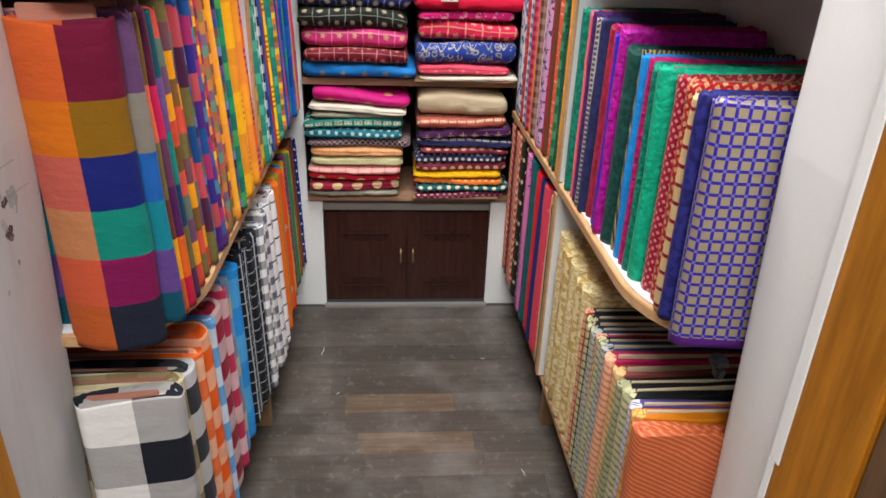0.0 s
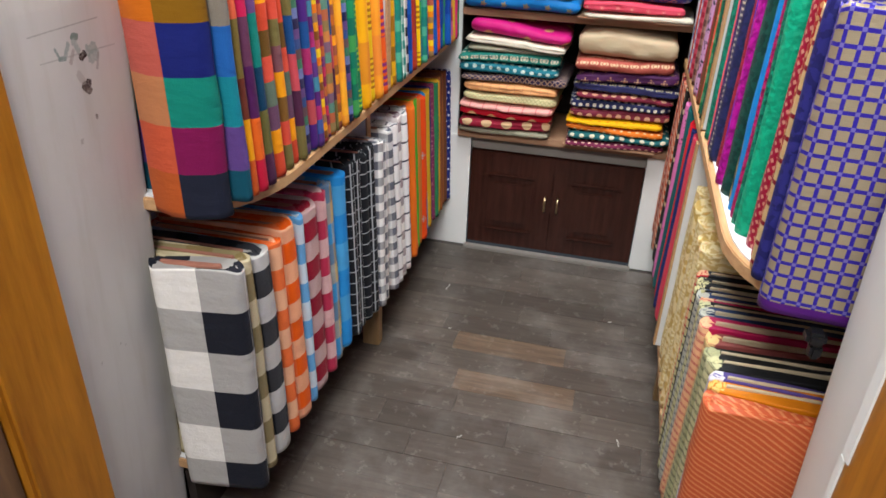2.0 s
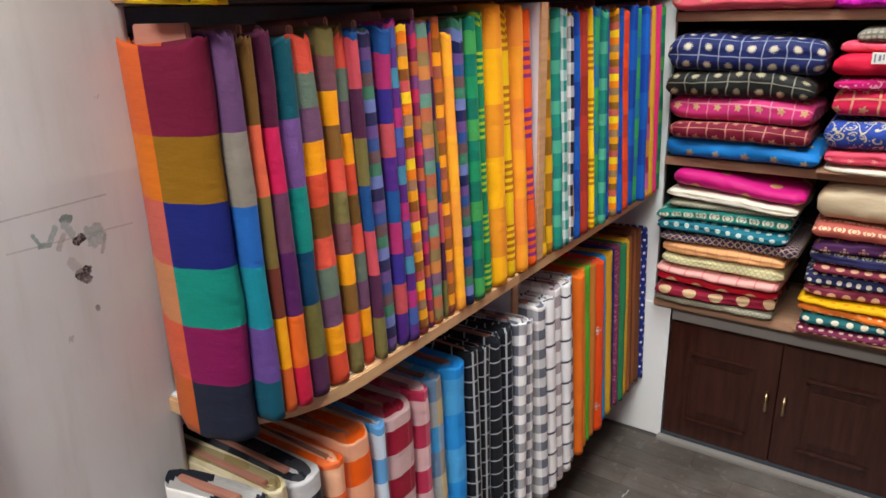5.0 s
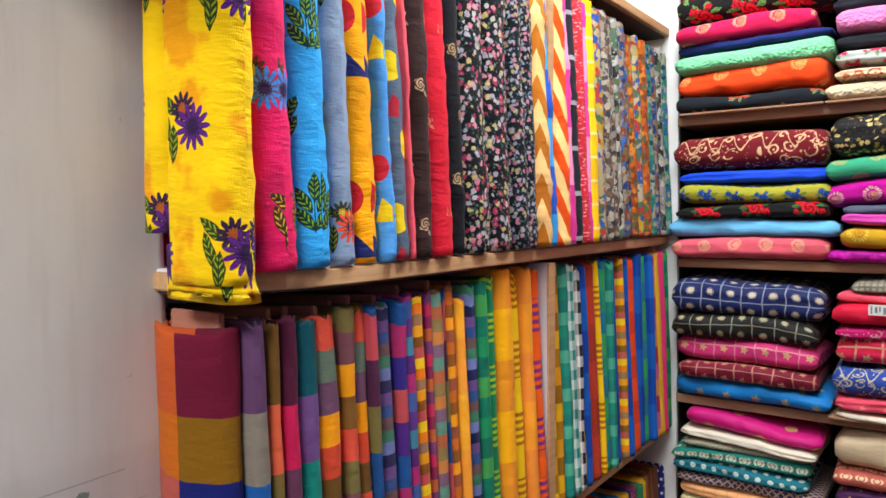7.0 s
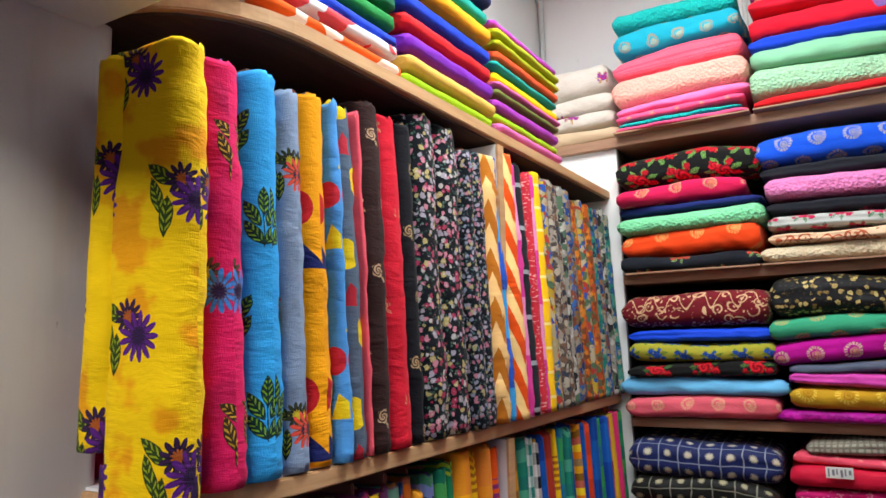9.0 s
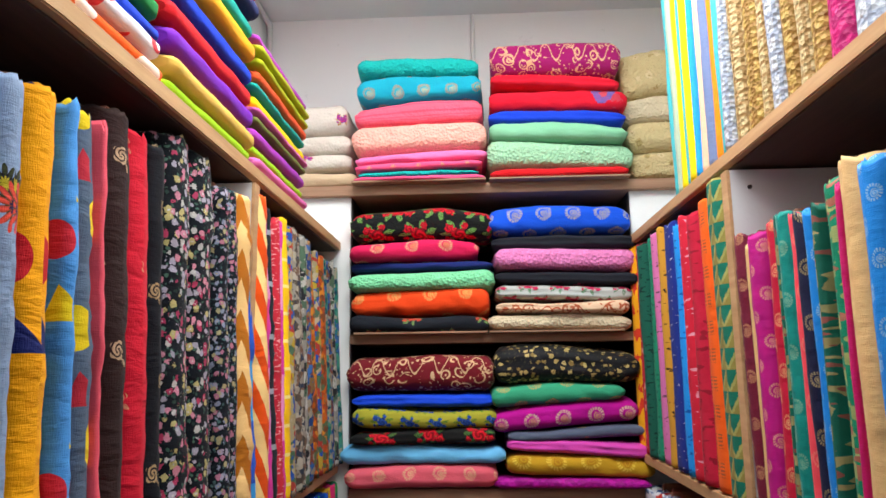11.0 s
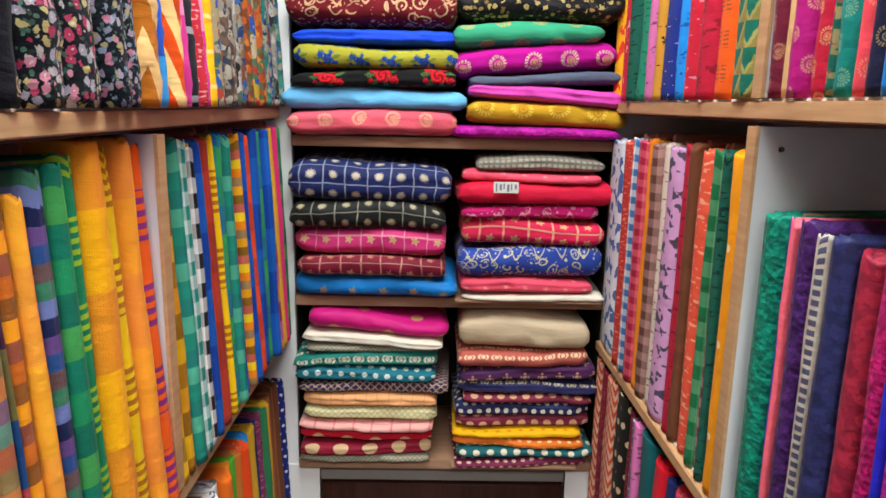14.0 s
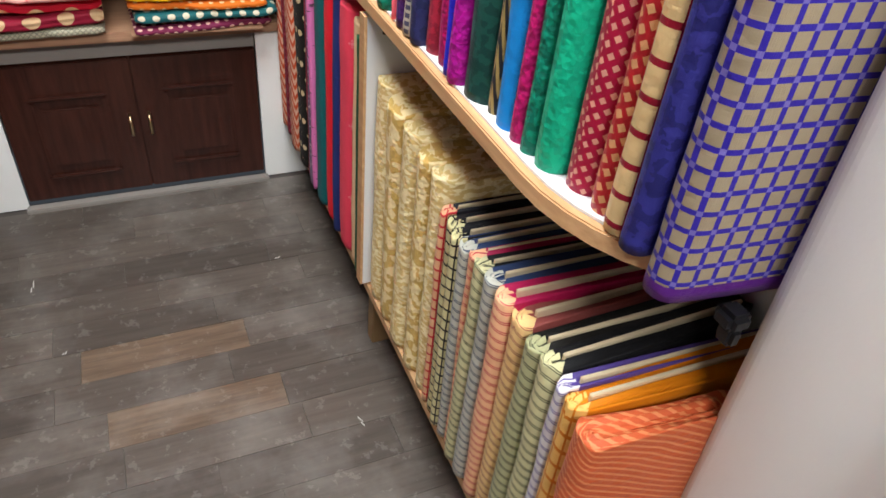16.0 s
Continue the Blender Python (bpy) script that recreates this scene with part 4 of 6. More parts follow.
def plank_vinyl(name, dark, light, vary):
    """Printed wood-look vinyl, scuffed and dusty across the joints."""
    g = Graph(name)
    n = g.t.nodes.new("ShaderNodeMapping")
    g.put(n.inputs[0], g.obj())
    n.inputs["Scale"].default_value = (1.2, 15.0, 8.0)
    shift = g.m("MULTIPLY", g.rnd(), 30.0)
    g.put(n.inputs["Location"], g.xyz(shift, shift, shift))
    f = g.noise(n.outputs[0], 4.0, 6.0, 0.65)
    col = g.ramp(f, [dark, light], "LINEAR", [0.25, 0.75])
    col = g.mix(g.m("MULTIPLY", vary, g.rnd()), col, g.mix(1.0, col, (0.55, 0.55, 0.56, 1), "MULTIPLY"))
    at = g.t.nodes.new("ShaderNodeNewGeometry").outputs["Position"]
    dust = g.noise(at, 4.0, 5.0, 0.62)
    col = g.mix(g.m("MULTIPLY", 0.8, g.m("MAXIMUM", 0.0, g.m("SUBTRACT", dust, 0.47))), col, "b4aea8")
    wipe = g.noise(at, 26.0, 5.0, 0.7)
    col = g.mix(g.m("MULTIPLY", 0.14, g.m("GREATER_THAN", wipe, 0.6)), col, "a8a29c")
    g.bump(f, 0.1, 0.001)
    return g.finish(col, g.m("ADD", 0.24, g.m("MULTIPLY", 0.35, dust)), 0.0, 0.4)


WHITE = paint("white_paint", "e6e6e4", 0.55, 0.12)
PLASTER = wall_with_marks()
LAMINATE = paint("white_laminate", "dfe1e4", 0.4, 0.1)
CEIL = paint("ceiling_paint", "e4e6e6", 0.7, 0.08)
EDGE = wood("shelf_edge", "b48a60", "d0a87c", 0.45, (14.0, 1.0, 14.0), 6.0, 0.12)
NICHE = wood("niche_board", "8c6850", "aa8468", 0.45, (1.0, 14.0, 14.0), 6.0, 0.12)
# dark brown that paints shade onto the undersides of the side shelves
UNDERSHADE = wood("shelf_underside_shade", "3a2c26", "54423a", 0.55, (14.0, 1.0, 14.0), 5.0, 0.1)
# near-black ply: shade inside the niche and under the shelves put into colour
SHADEPLY = wood("shaded_dark_ply", "1c1512", "2c221d", 0.6, (1.0, 14.0, 14.0), 5.0, 0.1)
CABINET = wood("cabinet_brown", "2c140d", "40211a", 0.1, (14.0, 14.0, 1.0), 4.0, 0.05)
FRAMEWOOD = wood("varnished_wood", "8c5410", "b87820", 0.3, (10.0, 10.0, 1.0), 3.5, 0.05)
FRAMEDARK = wood("weathered_wood", "4c3828", "76583c", 0.5, (10.0, 10.0, 1.0), 5.0, 0.05)
KICK = wood("kick_board", "7c6040", "9c7e58", 0.5, (10.0, 10.0, 1.0), 4.0, 0.1)
CARDBOARD = paint("pale_card", "c8b898", 0.8, 0.2)
BOARD = wood("bolt_board", "9c6858", "b8806c", 0.7, (1.0, 12.0, 12.0), 6.0, 0.4)
PLANK = plank_vinyl("vinyl_plank", "4a423d", "625951", 0.75)
PLANKL = plank_vinyl("vinyl_plank_light", "54453a", "7e6a58", 0.3)
JOINT = paint("floor_joint", "443e3b", 0.6, 0.2, "302a26")
SILL = paint("grey_sill", "8c8680", 0.6, 0.4, "4c4640")
BLUE = paint("blue_paint", "2440b0", 0.4, 0.06, "182c80")
SHOPFLOOR = paint("shop_floor_tile", "847c74", 0.35, 0.3, "5c544c")
BRASS = Graph("brass").finish(lin("c8b088"), 0.3, 1.0)
PLASTIC = Graph("black_plastic").finish(lin("17171a"), 0.4)
STEEL = Graph("screw_steel").finish(lin("54504c"), 0.4, 1.0)
PIPE = paint("pipe_white", "d4d6d4", 0.4, 0.1)


# ---- mesh helpers ----
def part(name, bm, material, parent=None, label=""):
    me = bpy.data.meshes.new(name)
    bm.normal_update()
    bm.to_mesh(me)
    bm.free()
    me.materials.append(material)
    ob = new(name, me)
    if parent is not None:
        ob.parent = parent
    if label:
        ob["label"] = label
    return ob


def smooth(ob):
    for p in ob.data.polygons:
        p.use_smooth = True
    return ob


def box(x0, x1, y0, y1, z0, z1, bevel=0.0, bm=None):
    bm = bm or bmesh.new()
    r = bmesh.ops.create_cube(bm, size=1.0)
    for v in r["verts"]:
        v.co = Vector(((x0 + x1) / 2 + v.co.x * (x1 - x0), (y0 + y1) / 2 + v.co.y * (y1 - y0), (z0 + z1) / 2 + v.co.z * (z1 - z0)))
    if bevel:
        es = list({e for v in r["verts"] for e in v.link_edges})
        bmesh.ops.bevel(bm, geom=es, offset=bevel, segments=2, affect="EDGES")
    return bm


def slab(outline, z0, z1, bevel=0.0):
    """A board from its outline seen from above."""
    bm = bmesh.new()
    f = bm.faces.new([bm.verts.new((x, y, z0)) for x, y in outline])
    r = bmesh.ops.extrude_face_region(bm, geom=[f])
    bmesh.ops.translate(bm, verts=[v for v in r["geom"] if isinstance(v, bmesh.types.BMVert)], vec=(0, 0, z1 - z0))
    bmesh.ops.recalc_face_normals(bm, faces=bm.faces)
    if bevel:
        bmesh.ops.bevel(bm, geom=[e for e in bm.edges if abs(e.verts[0].co.z - e.verts[1].co.z) < 1e-6], offset=bevel, segments=2, affect="EDGES")
    return bm


def structure(name, bm, material, label="", category=""):
    return tagged(part(name, bm, material), label or name.replace("_", " "), category or "wall", "", "structure")


# ---- setting ----
FRONT = {-1: 0.42, 1: 0.395}   # front of the side shelves, west and east
XB = 0.76                      # their back
YE = -1.575                    # their near end
YP = -0.788                    # upright of the east shelves
YW = -0.768                    # upright of the west shelves
CZ = 2.92
floor = structure("floor", box(-0.95, 0.95, -2.1, 0.02, -0.05, -0.004), JOINT, "dark wood-look vinyl plank floor with worn patches", "floor")
structure("floor_shop", box(-1.9, 1.9, -5.0, -2.1, -0.05, 0.0), SHOPFLOOR, "grey tiled floor of the shop outside the doorway", "floor")
structure("ceiling", box(-1.9, 1.9, -5.0, 0.55, CZ, CZ + 0.1), CEIL, "white painted ceiling", "ceiling")
structure("wall_north", box(-0.95, 0.95, 0.36, 0.48, 0.0, CZ), WHITE, "white back wall above the shelves", "wall")
structure("wall_west", box(-0.95, -0.772, YE - 0.02, 0.36, 0.0, CZ), WHITE, "white side wall behind the shelves", "wall")
structure("wall_east", box(0.772, 0.95, YE - 0.02, 0.36, 0.0, CZ), WHITE, "white side wall behind the shelves", "wall")


def pier(x0, x1, y0, y1, radius, side, lean):
    """A wall stub with one rounded inner corner, its face leaning back towards the foot."""
    pts = []
    xi = x1 if side < 0 else x0
    xo = x0 if side < 0 else x1
    for i in range(9):
        a = i / 8 * math.pi / 2
        pts.append((xi + side * radius * (1 - math.sin(a)), y1 - radius * (1 - math.cos(a))))
    pts = pts[::-1]
    out = [(xi, y0)] + pts + [(xo, y1), (xo, y0)]
    bm = slab(out, 0.0, CZ)
    bmesh.ops.bisect_plane(bm, geom=bm.verts[:] + bm.edges[:] + bm.faces[:], plane_co=(0, 0, 1.2), plane_no=(0, 0, 1))
    for v in bm.verts:
        if v.co.z < 0.01 and abs(v.co.x - xo) > 0.01:
            v.co.x += side * lean
    return bm


structure("wall_pier_west", pier(-0.95, -0.598, -1.825, -1.551, 0.016, -1, 0.065), PLASTER, "off-white plaster wall stub with dark smudges", "wall")
east_pier = structure("wall_pier_east", pier(0.527, 0.95, -1.80, YE - 0.025, 0.03, 1, 0.045), WHITE, "white plaster wall stub beside the doorway", "wall")
for lap, z0, z1 in ((0.011, 0.55, 0.76), (0.021, 0.762, 2.0)):
    part("paint_lap", box(0.5175, 0.5215, -1.802 - lap, -1.799, z0, z1, 0.001), WHITE, east_pier, "ragged white paint lapping over the door frame")
structure("trim_skirting", box(-0.95, -0.645, -1.825, YE - 0.0, 0.0, 0.055, 0.006), WHITE, "low white plinth at the foot of the wall stub", "trim")

# doorway
west_frame = tagged(new("door_1"), "varnished brown wooden door frame post with chipped edge", "door frame", "", "structure")
part("jamb", box(-0.95, -0.587, -1.97, -1.826, 0.0, 2.0, 0.006), FRAMEWOOD, west_frame)
part("stop", box(-0.95, -0.605, -2.02, -1.971, 0.0, 2.0, 0.004), FRAMEDARK, west_frame)
east_frame = tagged(new("door_2"), "varnished brown wooden door frame post with chipped paint line", "door frame", "", "structure")
part("jamb", box(0.52, 0.95, -1.965, -1.801, 0.0, 2.0, 0.006), FRAMEWOOD, east_frame)
part("stop", box(0.526, 0.95, -2.02, -1.966, 0.0, 2.0, 0.004), FRAMEDARK, east_frame)
part("head", box(-0.95, 0.95, -2.02, -1.84, 2.001, 2.1, 0.006), FRAMEWOOD, east_frame)
structure("wall_lintel", box(-0.95, 0.95, -2.02, -1.826, 2.102, CZ), WHITE, "white wall above the doorway", "wall")
# unseen beam, added to keep the alcove lamp off the upper wall stubs
structure("wall_shade_beam", box(-0.597, 0.526, -1.825, -1.585, 2.0, CZ), WHITE, "unseen white beam added over the recess to shade the wall stubs", "wall")
leaf_door = tagged(new("door_3"), "bright blue painted door leaf standing open", "door", "", "structure")
part("leaf", box(0.532, 0.572, -2.80, -2.035, 0.02, 1.99, 0.004), BLUE, leaf_door)
structure("wall_shop_west", box(-1.9, -0.95, -2.1, -2.0, 0.0, CZ), WHITE, "white shop wall beside the doorway", "wall")
structure("wall_shop_east", box(0.95, 1.9, -2.1, -2.0, 0.0, CZ), WHITE, "white shop wall beside the doorway", "wall")
structure("wall_far_west", box(-2.0, -1.9, -5.0, -2.0, 0.0, CZ), WHITE, "white shop wall", "wall")
structure("wall_far_east", box(1.9, 2.0, -5.0, -2.0, 0.0, CZ), WHITE, "white shop wall", "wall")
structure("wall_far_south", box(-2.0, 2.0, -5.1, -5.0, 0.0, CZ), WHITE, "white shop wall", "wall")

# conduits on the upper back wall
def tube(pts, radius, name, material, parent=None):
    cu = bpy.data.curves.new(name, "CURVE")
    cu.dimensions, cu.bevel_depth, cu.bevel_resolution = "3D", radius, 2
    sp = cu.splines.new("POLY")
    sp.points.add(len(pts) - 1)
    for p, q in zip(sp.points, pts):
        p.co = (*q, 1)
    cu.materials.append(material)
    ob = new(name, cu)
    if parent is not None:
        ob.parent = parent
    return ob


tagged(tube([(-0.755, 0.345, 2.1), (-0.755, 0.345, 2.90), (-0.755, -1.5, 2.90)], 0.011, "conduit", PIPE), "white plastic cable conduit in the wall corner", "conduit")
tagged(tube([(-0.03, 0.352, 2.1), (-0.03, 0.352, 2.915)], 0.008, "conduit", PIPE), "thin white conduit down the back wall", "conduit")


# ---- shelving ----
def unit_outline(s, back=0.0):
    """A side shelf board from above, with its rounded near corner; s is -1 for the west side and 1 for the east."""
    xf = FRONT[s] + back
    pts = [(s * XB, 0.0), (s * xf, 0.0), (s * xf, -1.36)]
    for i in range(1, 9):
        a = i / 8 * math.pi / 2
        pts.append((s * (xf + 0.15 * (1 - math.cos(a))), -1.36 + (YE + 1.36) * math.sin(a)))
    pts.append((s * XB, YE))
    return pts if s > 0 else pts[::-1]


def shelf_unit(name, s, tops, low_back, label):
    XF = FRONT[s]
    yp = YW if s < 0 else YP
    unit = tagged(new(name), label, "shelf unit")
    for k, top in enumerate(tops):
        edge = unit_outline(s, low_back if k == 0 else 0.0)
        sh = part("shelf", slab(edge, top - 0.024, top, 0.002), EDGE, unit)
        inner = [(x - s * 0.012 if abs(x) > XB - 0.001 else x + s * 0.012, min(y, -0.004) + (0.006 if y < -1.5 else 0)) for x, y in edge]
        part("lining", slab(inner, top - 0.028, top - 0.0245), UNDERSHADE, sh, "brown underside darkened for the shade below the shelf")
        part("lining", slab(inner, top + 0.0005, top + 0.004), LAMINATE, sh, "white laminate top")
    lo = tops[0] - 0.03
    for z0, z1 in [(lo + 0.03 + 0.005, tops[1] - 0.033), (tops[1] + 0.005, tops[2] - 0.033), (tops[2] + 0.005, tops[3] - 0.033)]:
        inset = 0.06 if s < 0 and z0 < 0.5 else 0.0
        x0, x1 = sorted((s * (XF + inset + 0.004), s * XB))
        div = part("divider", box(x0, x1, yp - 0.0125, yp + 0.0125, z0, z1), LAMINATE, unit, "white laminate upright")
        x0, x1 = sorted((s * (XF + inset - 0.002), s * (XF + inset + 0.0035)))
        part("edging", box(x0, x1, yp - 0.0135, yp + 0.0135, z0, z1), EDGE, div, "wood-coloured edge strip")
        for zz in (z0 + 0.03, z1 - 0.03):
            sc = bmesh.new()
            bmesh.ops.create_cone(sc, cap_ends=True, segments=10, radius1=0.004, radius2=0.003, depth=0.004, matrix=pose(s * (XF + inset + 0.035), yp - 0.0145, zz, 90))
            part("screw", sc, STEEL, div, "small steel screw head")
    x0, x1 = sorted((s * (XB + 0.001), s * (XB + 0.01)))
    part("back_panel", box(x0, x1, YE, 0.0, tops[0], tops[3]), LAMINATE, unit, "white laminate back")
    x0, x1 = sorted((s * (XF + 0.03), s * (XF + 0.085)))
    part("kick_post", box(x0, x1, yp - 0.018, yp + 0.018, 0.0, tops[0] - 0.034, 0.002), KICK, unit, "brown wooden foot post")
    # the board's dark tone paints the shade under the lowest shelf
    x0, x1 = sorted((s * (XF + 0.2), s * (XF + 0.22)))
    part("kick_board", box(x0, x1, YE, -0.0, 0.0, tops[0] - 0.034), SHADEPLY, unit, "recessed kick board darkened for the shade under the shelf")
    return unit


LT = (0.2, 0.85, 1.425, 2.04)
RT = (0.192, 0.842, 1.453, 2.035)
shelf_unit("shelf_unit", -1, LT, 0.04, "wooden wall shelving with rounded end, packed with cloth bolts")
shelf_unit("shelf_unit", 1, RT, 0.015, "wooden wall shelving with white back, packed with cloth bolts")

# niche at the back
SZ = (0.503, 0.957, 1.361, 1.773, 2.20)
NX0, NX1 = -0.392, 0.408
niche = tagged(new("niche_shelves"), "dark wooden shelf niche with white side piers, full of folded cloth", "shelf unit")
for s, xa in ((-1, NX0), (1, NX1)):
    x0, x1 = sorted((s * 0.771, xa))
    part("side_pier", box(x0, x1, 0.001, 0.355, 0.0, SZ[4] - 0.03), WHITE, niche, "white painted pier")
    x0, x1 = sorted((s * 0.771, s * 0.335))
    part("cabinet_pier", box(x0 if s < 0 else 0.335, -0.335 if s < 0 else x1, -0.004, 0.0005, 0.0, SZ[0] - 0.026), WHITE, niche, "white painted face beside the cabinet")
# back and side sheets carry the niche's inner shade in their colour
part("back_board", box(NX0, NX1, 0.33, 0.354, SZ[0], SZ[4] - 0.031), SHADEPLY, niche, "dark plywood back with the niche's shade in its colour")
for s, xa in ((-1, NX0), (1, NX1)):
    x0, x1 = sorted((xa - s * 0.004, xa - s * 0.0005))
    part("side_lining", box(x0, x1, 0.012, 0.33, SZ[0], SZ[4] - 0.031), SHADEPLY, niche, "side lining darkened for the shade inside the niche")
for z in SZ[:4]:
    sh = part("shelf", box(NX0 + 0.005, NX1 - 0.005, -0.022, 0.329, z - 0.026, z, 0.002), NICHE, niche)
part("shelf", box(-0.771, 0.771, -0.022, 0.355, SZ[4] - 0.03, SZ[4], 0.002), NICHE, niche)
part("rail", box(-0.334, 0.334, 0.014, 0.03, 0.425, SZ[0] - 0.027), SILL, niche, "grey rail in the shadow under the shelf")

# cabinet
cab = tagged(new("cabinet"), "low dark brown two-door cabinet under the niche", "cabinet")
part("body", box(-0.333, 0.333, 0.022, 0.33, 0.012, 0.424), CABINET, cab)
for s in (-1, 1):
    x0, x1 = sorted((s * 0.002, s * 0.331))
    door = part("door", box(x0, x1, 0.0, 0.0215, 0.02, 0.42, 0.002), CABINET, cab)
    a0, a1 = sorted((s * 0.07, s * 0.262))
    ring = bmesh.new()
    for q in ((a0, a1, 0.325, 0.337), (a0, a1, 0.088, 0.1), (a0, a0 + 0.012, 0.1, 0.325), (a1 - 0.012, a1, 0.1, 0.325)):
        box(q[0], q[1], -0.014, 0.001, q[2], q[3], 0.0058, ring)
    part("moulding", ring, CABINET, door)
    part("panel", box(a0 + 0.026, a1 - 0.026, -0.009, 0.001, 0.126, 0.299, 0.0045), CABINET, door)
    h = bmesh.new()
    bmesh.ops.create_cone(h, cap_ends=True, segments=10, radius1=0.0045, radius2=0.0045, depth=0.06, matrix=pose(s * 0.025, -0.022, 0.235))
    for dz in (-0.024, 0.024):
        bmesh.ops.create_cone(h, cap_ends=True, segments=8, radius1=0.004, radius2=0.004, depth=0.022, matrix=pose(s * 0.025, -0.011, 0.235 + dz, 90))
    smooth(part("handle", h, BRASS, door, "small brass bar handle"))
structure("trim_sill", box(-0.34, 0.34, -0.035, -0.005, -0.003, 0.012, 0.003), SILL, "worn grey sill strip along the floor", "trim")


# ---- cloth ----
def bolt_mesh(T, D, H, seed, top_rings=3, wob=1.0, uv=None, spine=False, bulge=0.0, crease=0.0):
    """An upright bolt: cloth wound flat round a board; the spine faces +x of its own axes, the middle at the origin."""
    rng = random.Random(seed)
    r = min(T * 0.48, 0.03)
    per = []
    hx, hy = D / 2, T / 2

    def arc(cx, cy, a0, a1, n):
        for i in range(n):
            a = a0 + (a1 - a0) * i / (n - 1)
            per.append((cx + r * math.cos(a), cy + r * math.sin(a)))
    n = 5
    arc(hx - r, hy - r, 0, math.pi / 2, n)
    for k in (0.66, 0.33):
        per.append((-hx + r + (2 * hx - 2 * r) * k, hy))
    arc(-hx + r, hy - r, math.pi / 2, math.pi, n)
    arc(-hx + r, -hy + r, math.pi, 1.5 * math.pi, n)
    for k in (0.33, 0.66):
        per.append((-hx + r + (2 * hx - 2 * r) * k, -hy))
    arc(hx - r, -hy + r, 1.5 * math.pi, 2 * math.pi, n)
    m = len(per)
    run = [0.0]
    for i in range(m):
        a, b = per[i], per[(i + 1) % m]
        run.append(run[-1] + math.dist(a, b))
    k = 34 if crease else 8
    zs = [0.0, 0.012] + [H * (i + 1) / k for i in range(k - 1)] + [H - 0.006, H]
    bm = bmesh.new()
    layer = bm.loops.layers.uv.new("UVMap")
    off = rng.uniform(0, 50)
    rings = []
    drop = rng.uniform(0.4, 1.0)
    for j, z in enumerate(zs):
        row = []
        for i, (x, y) in enumerate(per):
            nz = noise.noise(Vector((x * 9 + off, y * 9, z * 7))) * 0.004 * wob + noise.noise(Vector((x * 4 + off, y * 40, z * 26))) * 0.0022 * wob
            if crease and 0 < j < len(zs) - 1:
                nz += crease * 0.0028 * abs(noise.noise(Vector((off, x * 3 + y * 12, z * 34 + y * 30)))) * (0.4 + noise.noise(Vector((z * 5, off, 1.0))) ** 2 * 4)
            k = 1.0 + nz / max(hy, 0.012)
            pinch = 0.985 if j == 0 else (0.97 if j == len(zs) - 1 else 1.0)
            droop = 0.006 * drop * math.sin(i * 0.9 + off) if j >= len(zs) - 2 else 0.0
            puff = bulge * max(0.0, 1 - (x / hx) ** 2) if y < 0 else 0.0
            row.append(bm.verts.new(((x + nz) * (1 if pinch == 1 else 0.997), y * k * pinch - puff, z + droop)))
        rings.append(row)

    def quad(a, b, c, d, uvs):
        try:
            f = bm.faces.new((a, b, c, d))
        except ValueError:
            return
        f.smooth = True
        for lp, w in zip(f.loops, uvs):
            lp[layer].uv = w
    u0 = rng.uniform(0, 1.0)
    v0 = rng.uniform(-0.04, 0.04)
    if uv:
        u0, v0 = uv
    if spine:
        u0 = (T - 2 * r) / 2
        run = [q if q < run[-1] / 2 else q - run[-1] for q in run[:-1]] + [0.0]
    for j in range(len(zs) - 1):
        for i in range(m):
            k = (i + 1) % m
            quad(rings[j][i], rings[j][k], rings[j + 1][k], rings[j + 1][i],
                 ((run[i] + u0, zs[j] + v0), (run[i + 1] + u0, zs[j] + v0), (run[i + 1] + u0, zs[j + 1] + v0), (run[i] + u0, zs[j + 1] + v0)))
    prev, depth = rings[-1], 0.0
    for q in range(1, 2 * top_rings):
        sh = q / (2 * top_rings)
        up = 0.0 if q % 2 == 0 else -0.007
        row = []
        for i, (x, y) in enumerate(per):
            sx = max(0.0, hx - hy * sh * 0.96) / hx
            row.append(bm.verts.new((x * sx, y * (1 - sh * 0.96), H + up + 0.004 * math.sin(i * 0.9 + off + q))))
        for i in range(m):
            k = (i + 1) % m
            quad(prev[i], prev[k], row[k], row[i], ((run[i] + u0, H + v0 + q * 0.01), (run[i + 1] + u0, H + v0 + q * 0.01), (run[i + 1] + u0, H + v0 + q * 0.01 + 0.008), (run[i] + u0, H + v0 + q * 0.01 + 0.008)))
        prev = row
    f = bm.faces.new(prev)
    for lp in f.loops:
        lp[layer].uv = (u0 + lp.vert.co.x, lp.vert.co.y)
    f = bm.faces.new(rings[0][::-1])
    for lp in f.loops:
        lp[layer].uv = (u0 + lp.vert.co.x, lp.vert.co.y)
    return bm


COUNT = [0]
BANDED = {"madras_violet", "madras_rust", "madras_wine", "madras_teal", "madras_coral", "madras_ember", "madras_plum"}
SPINED = {"silver_stripe", "navy_stripe", "pink_stripe", "peach_stripe", "lilac_stripe", "black_silk", "orange_silk", "black_net", "red_net"}


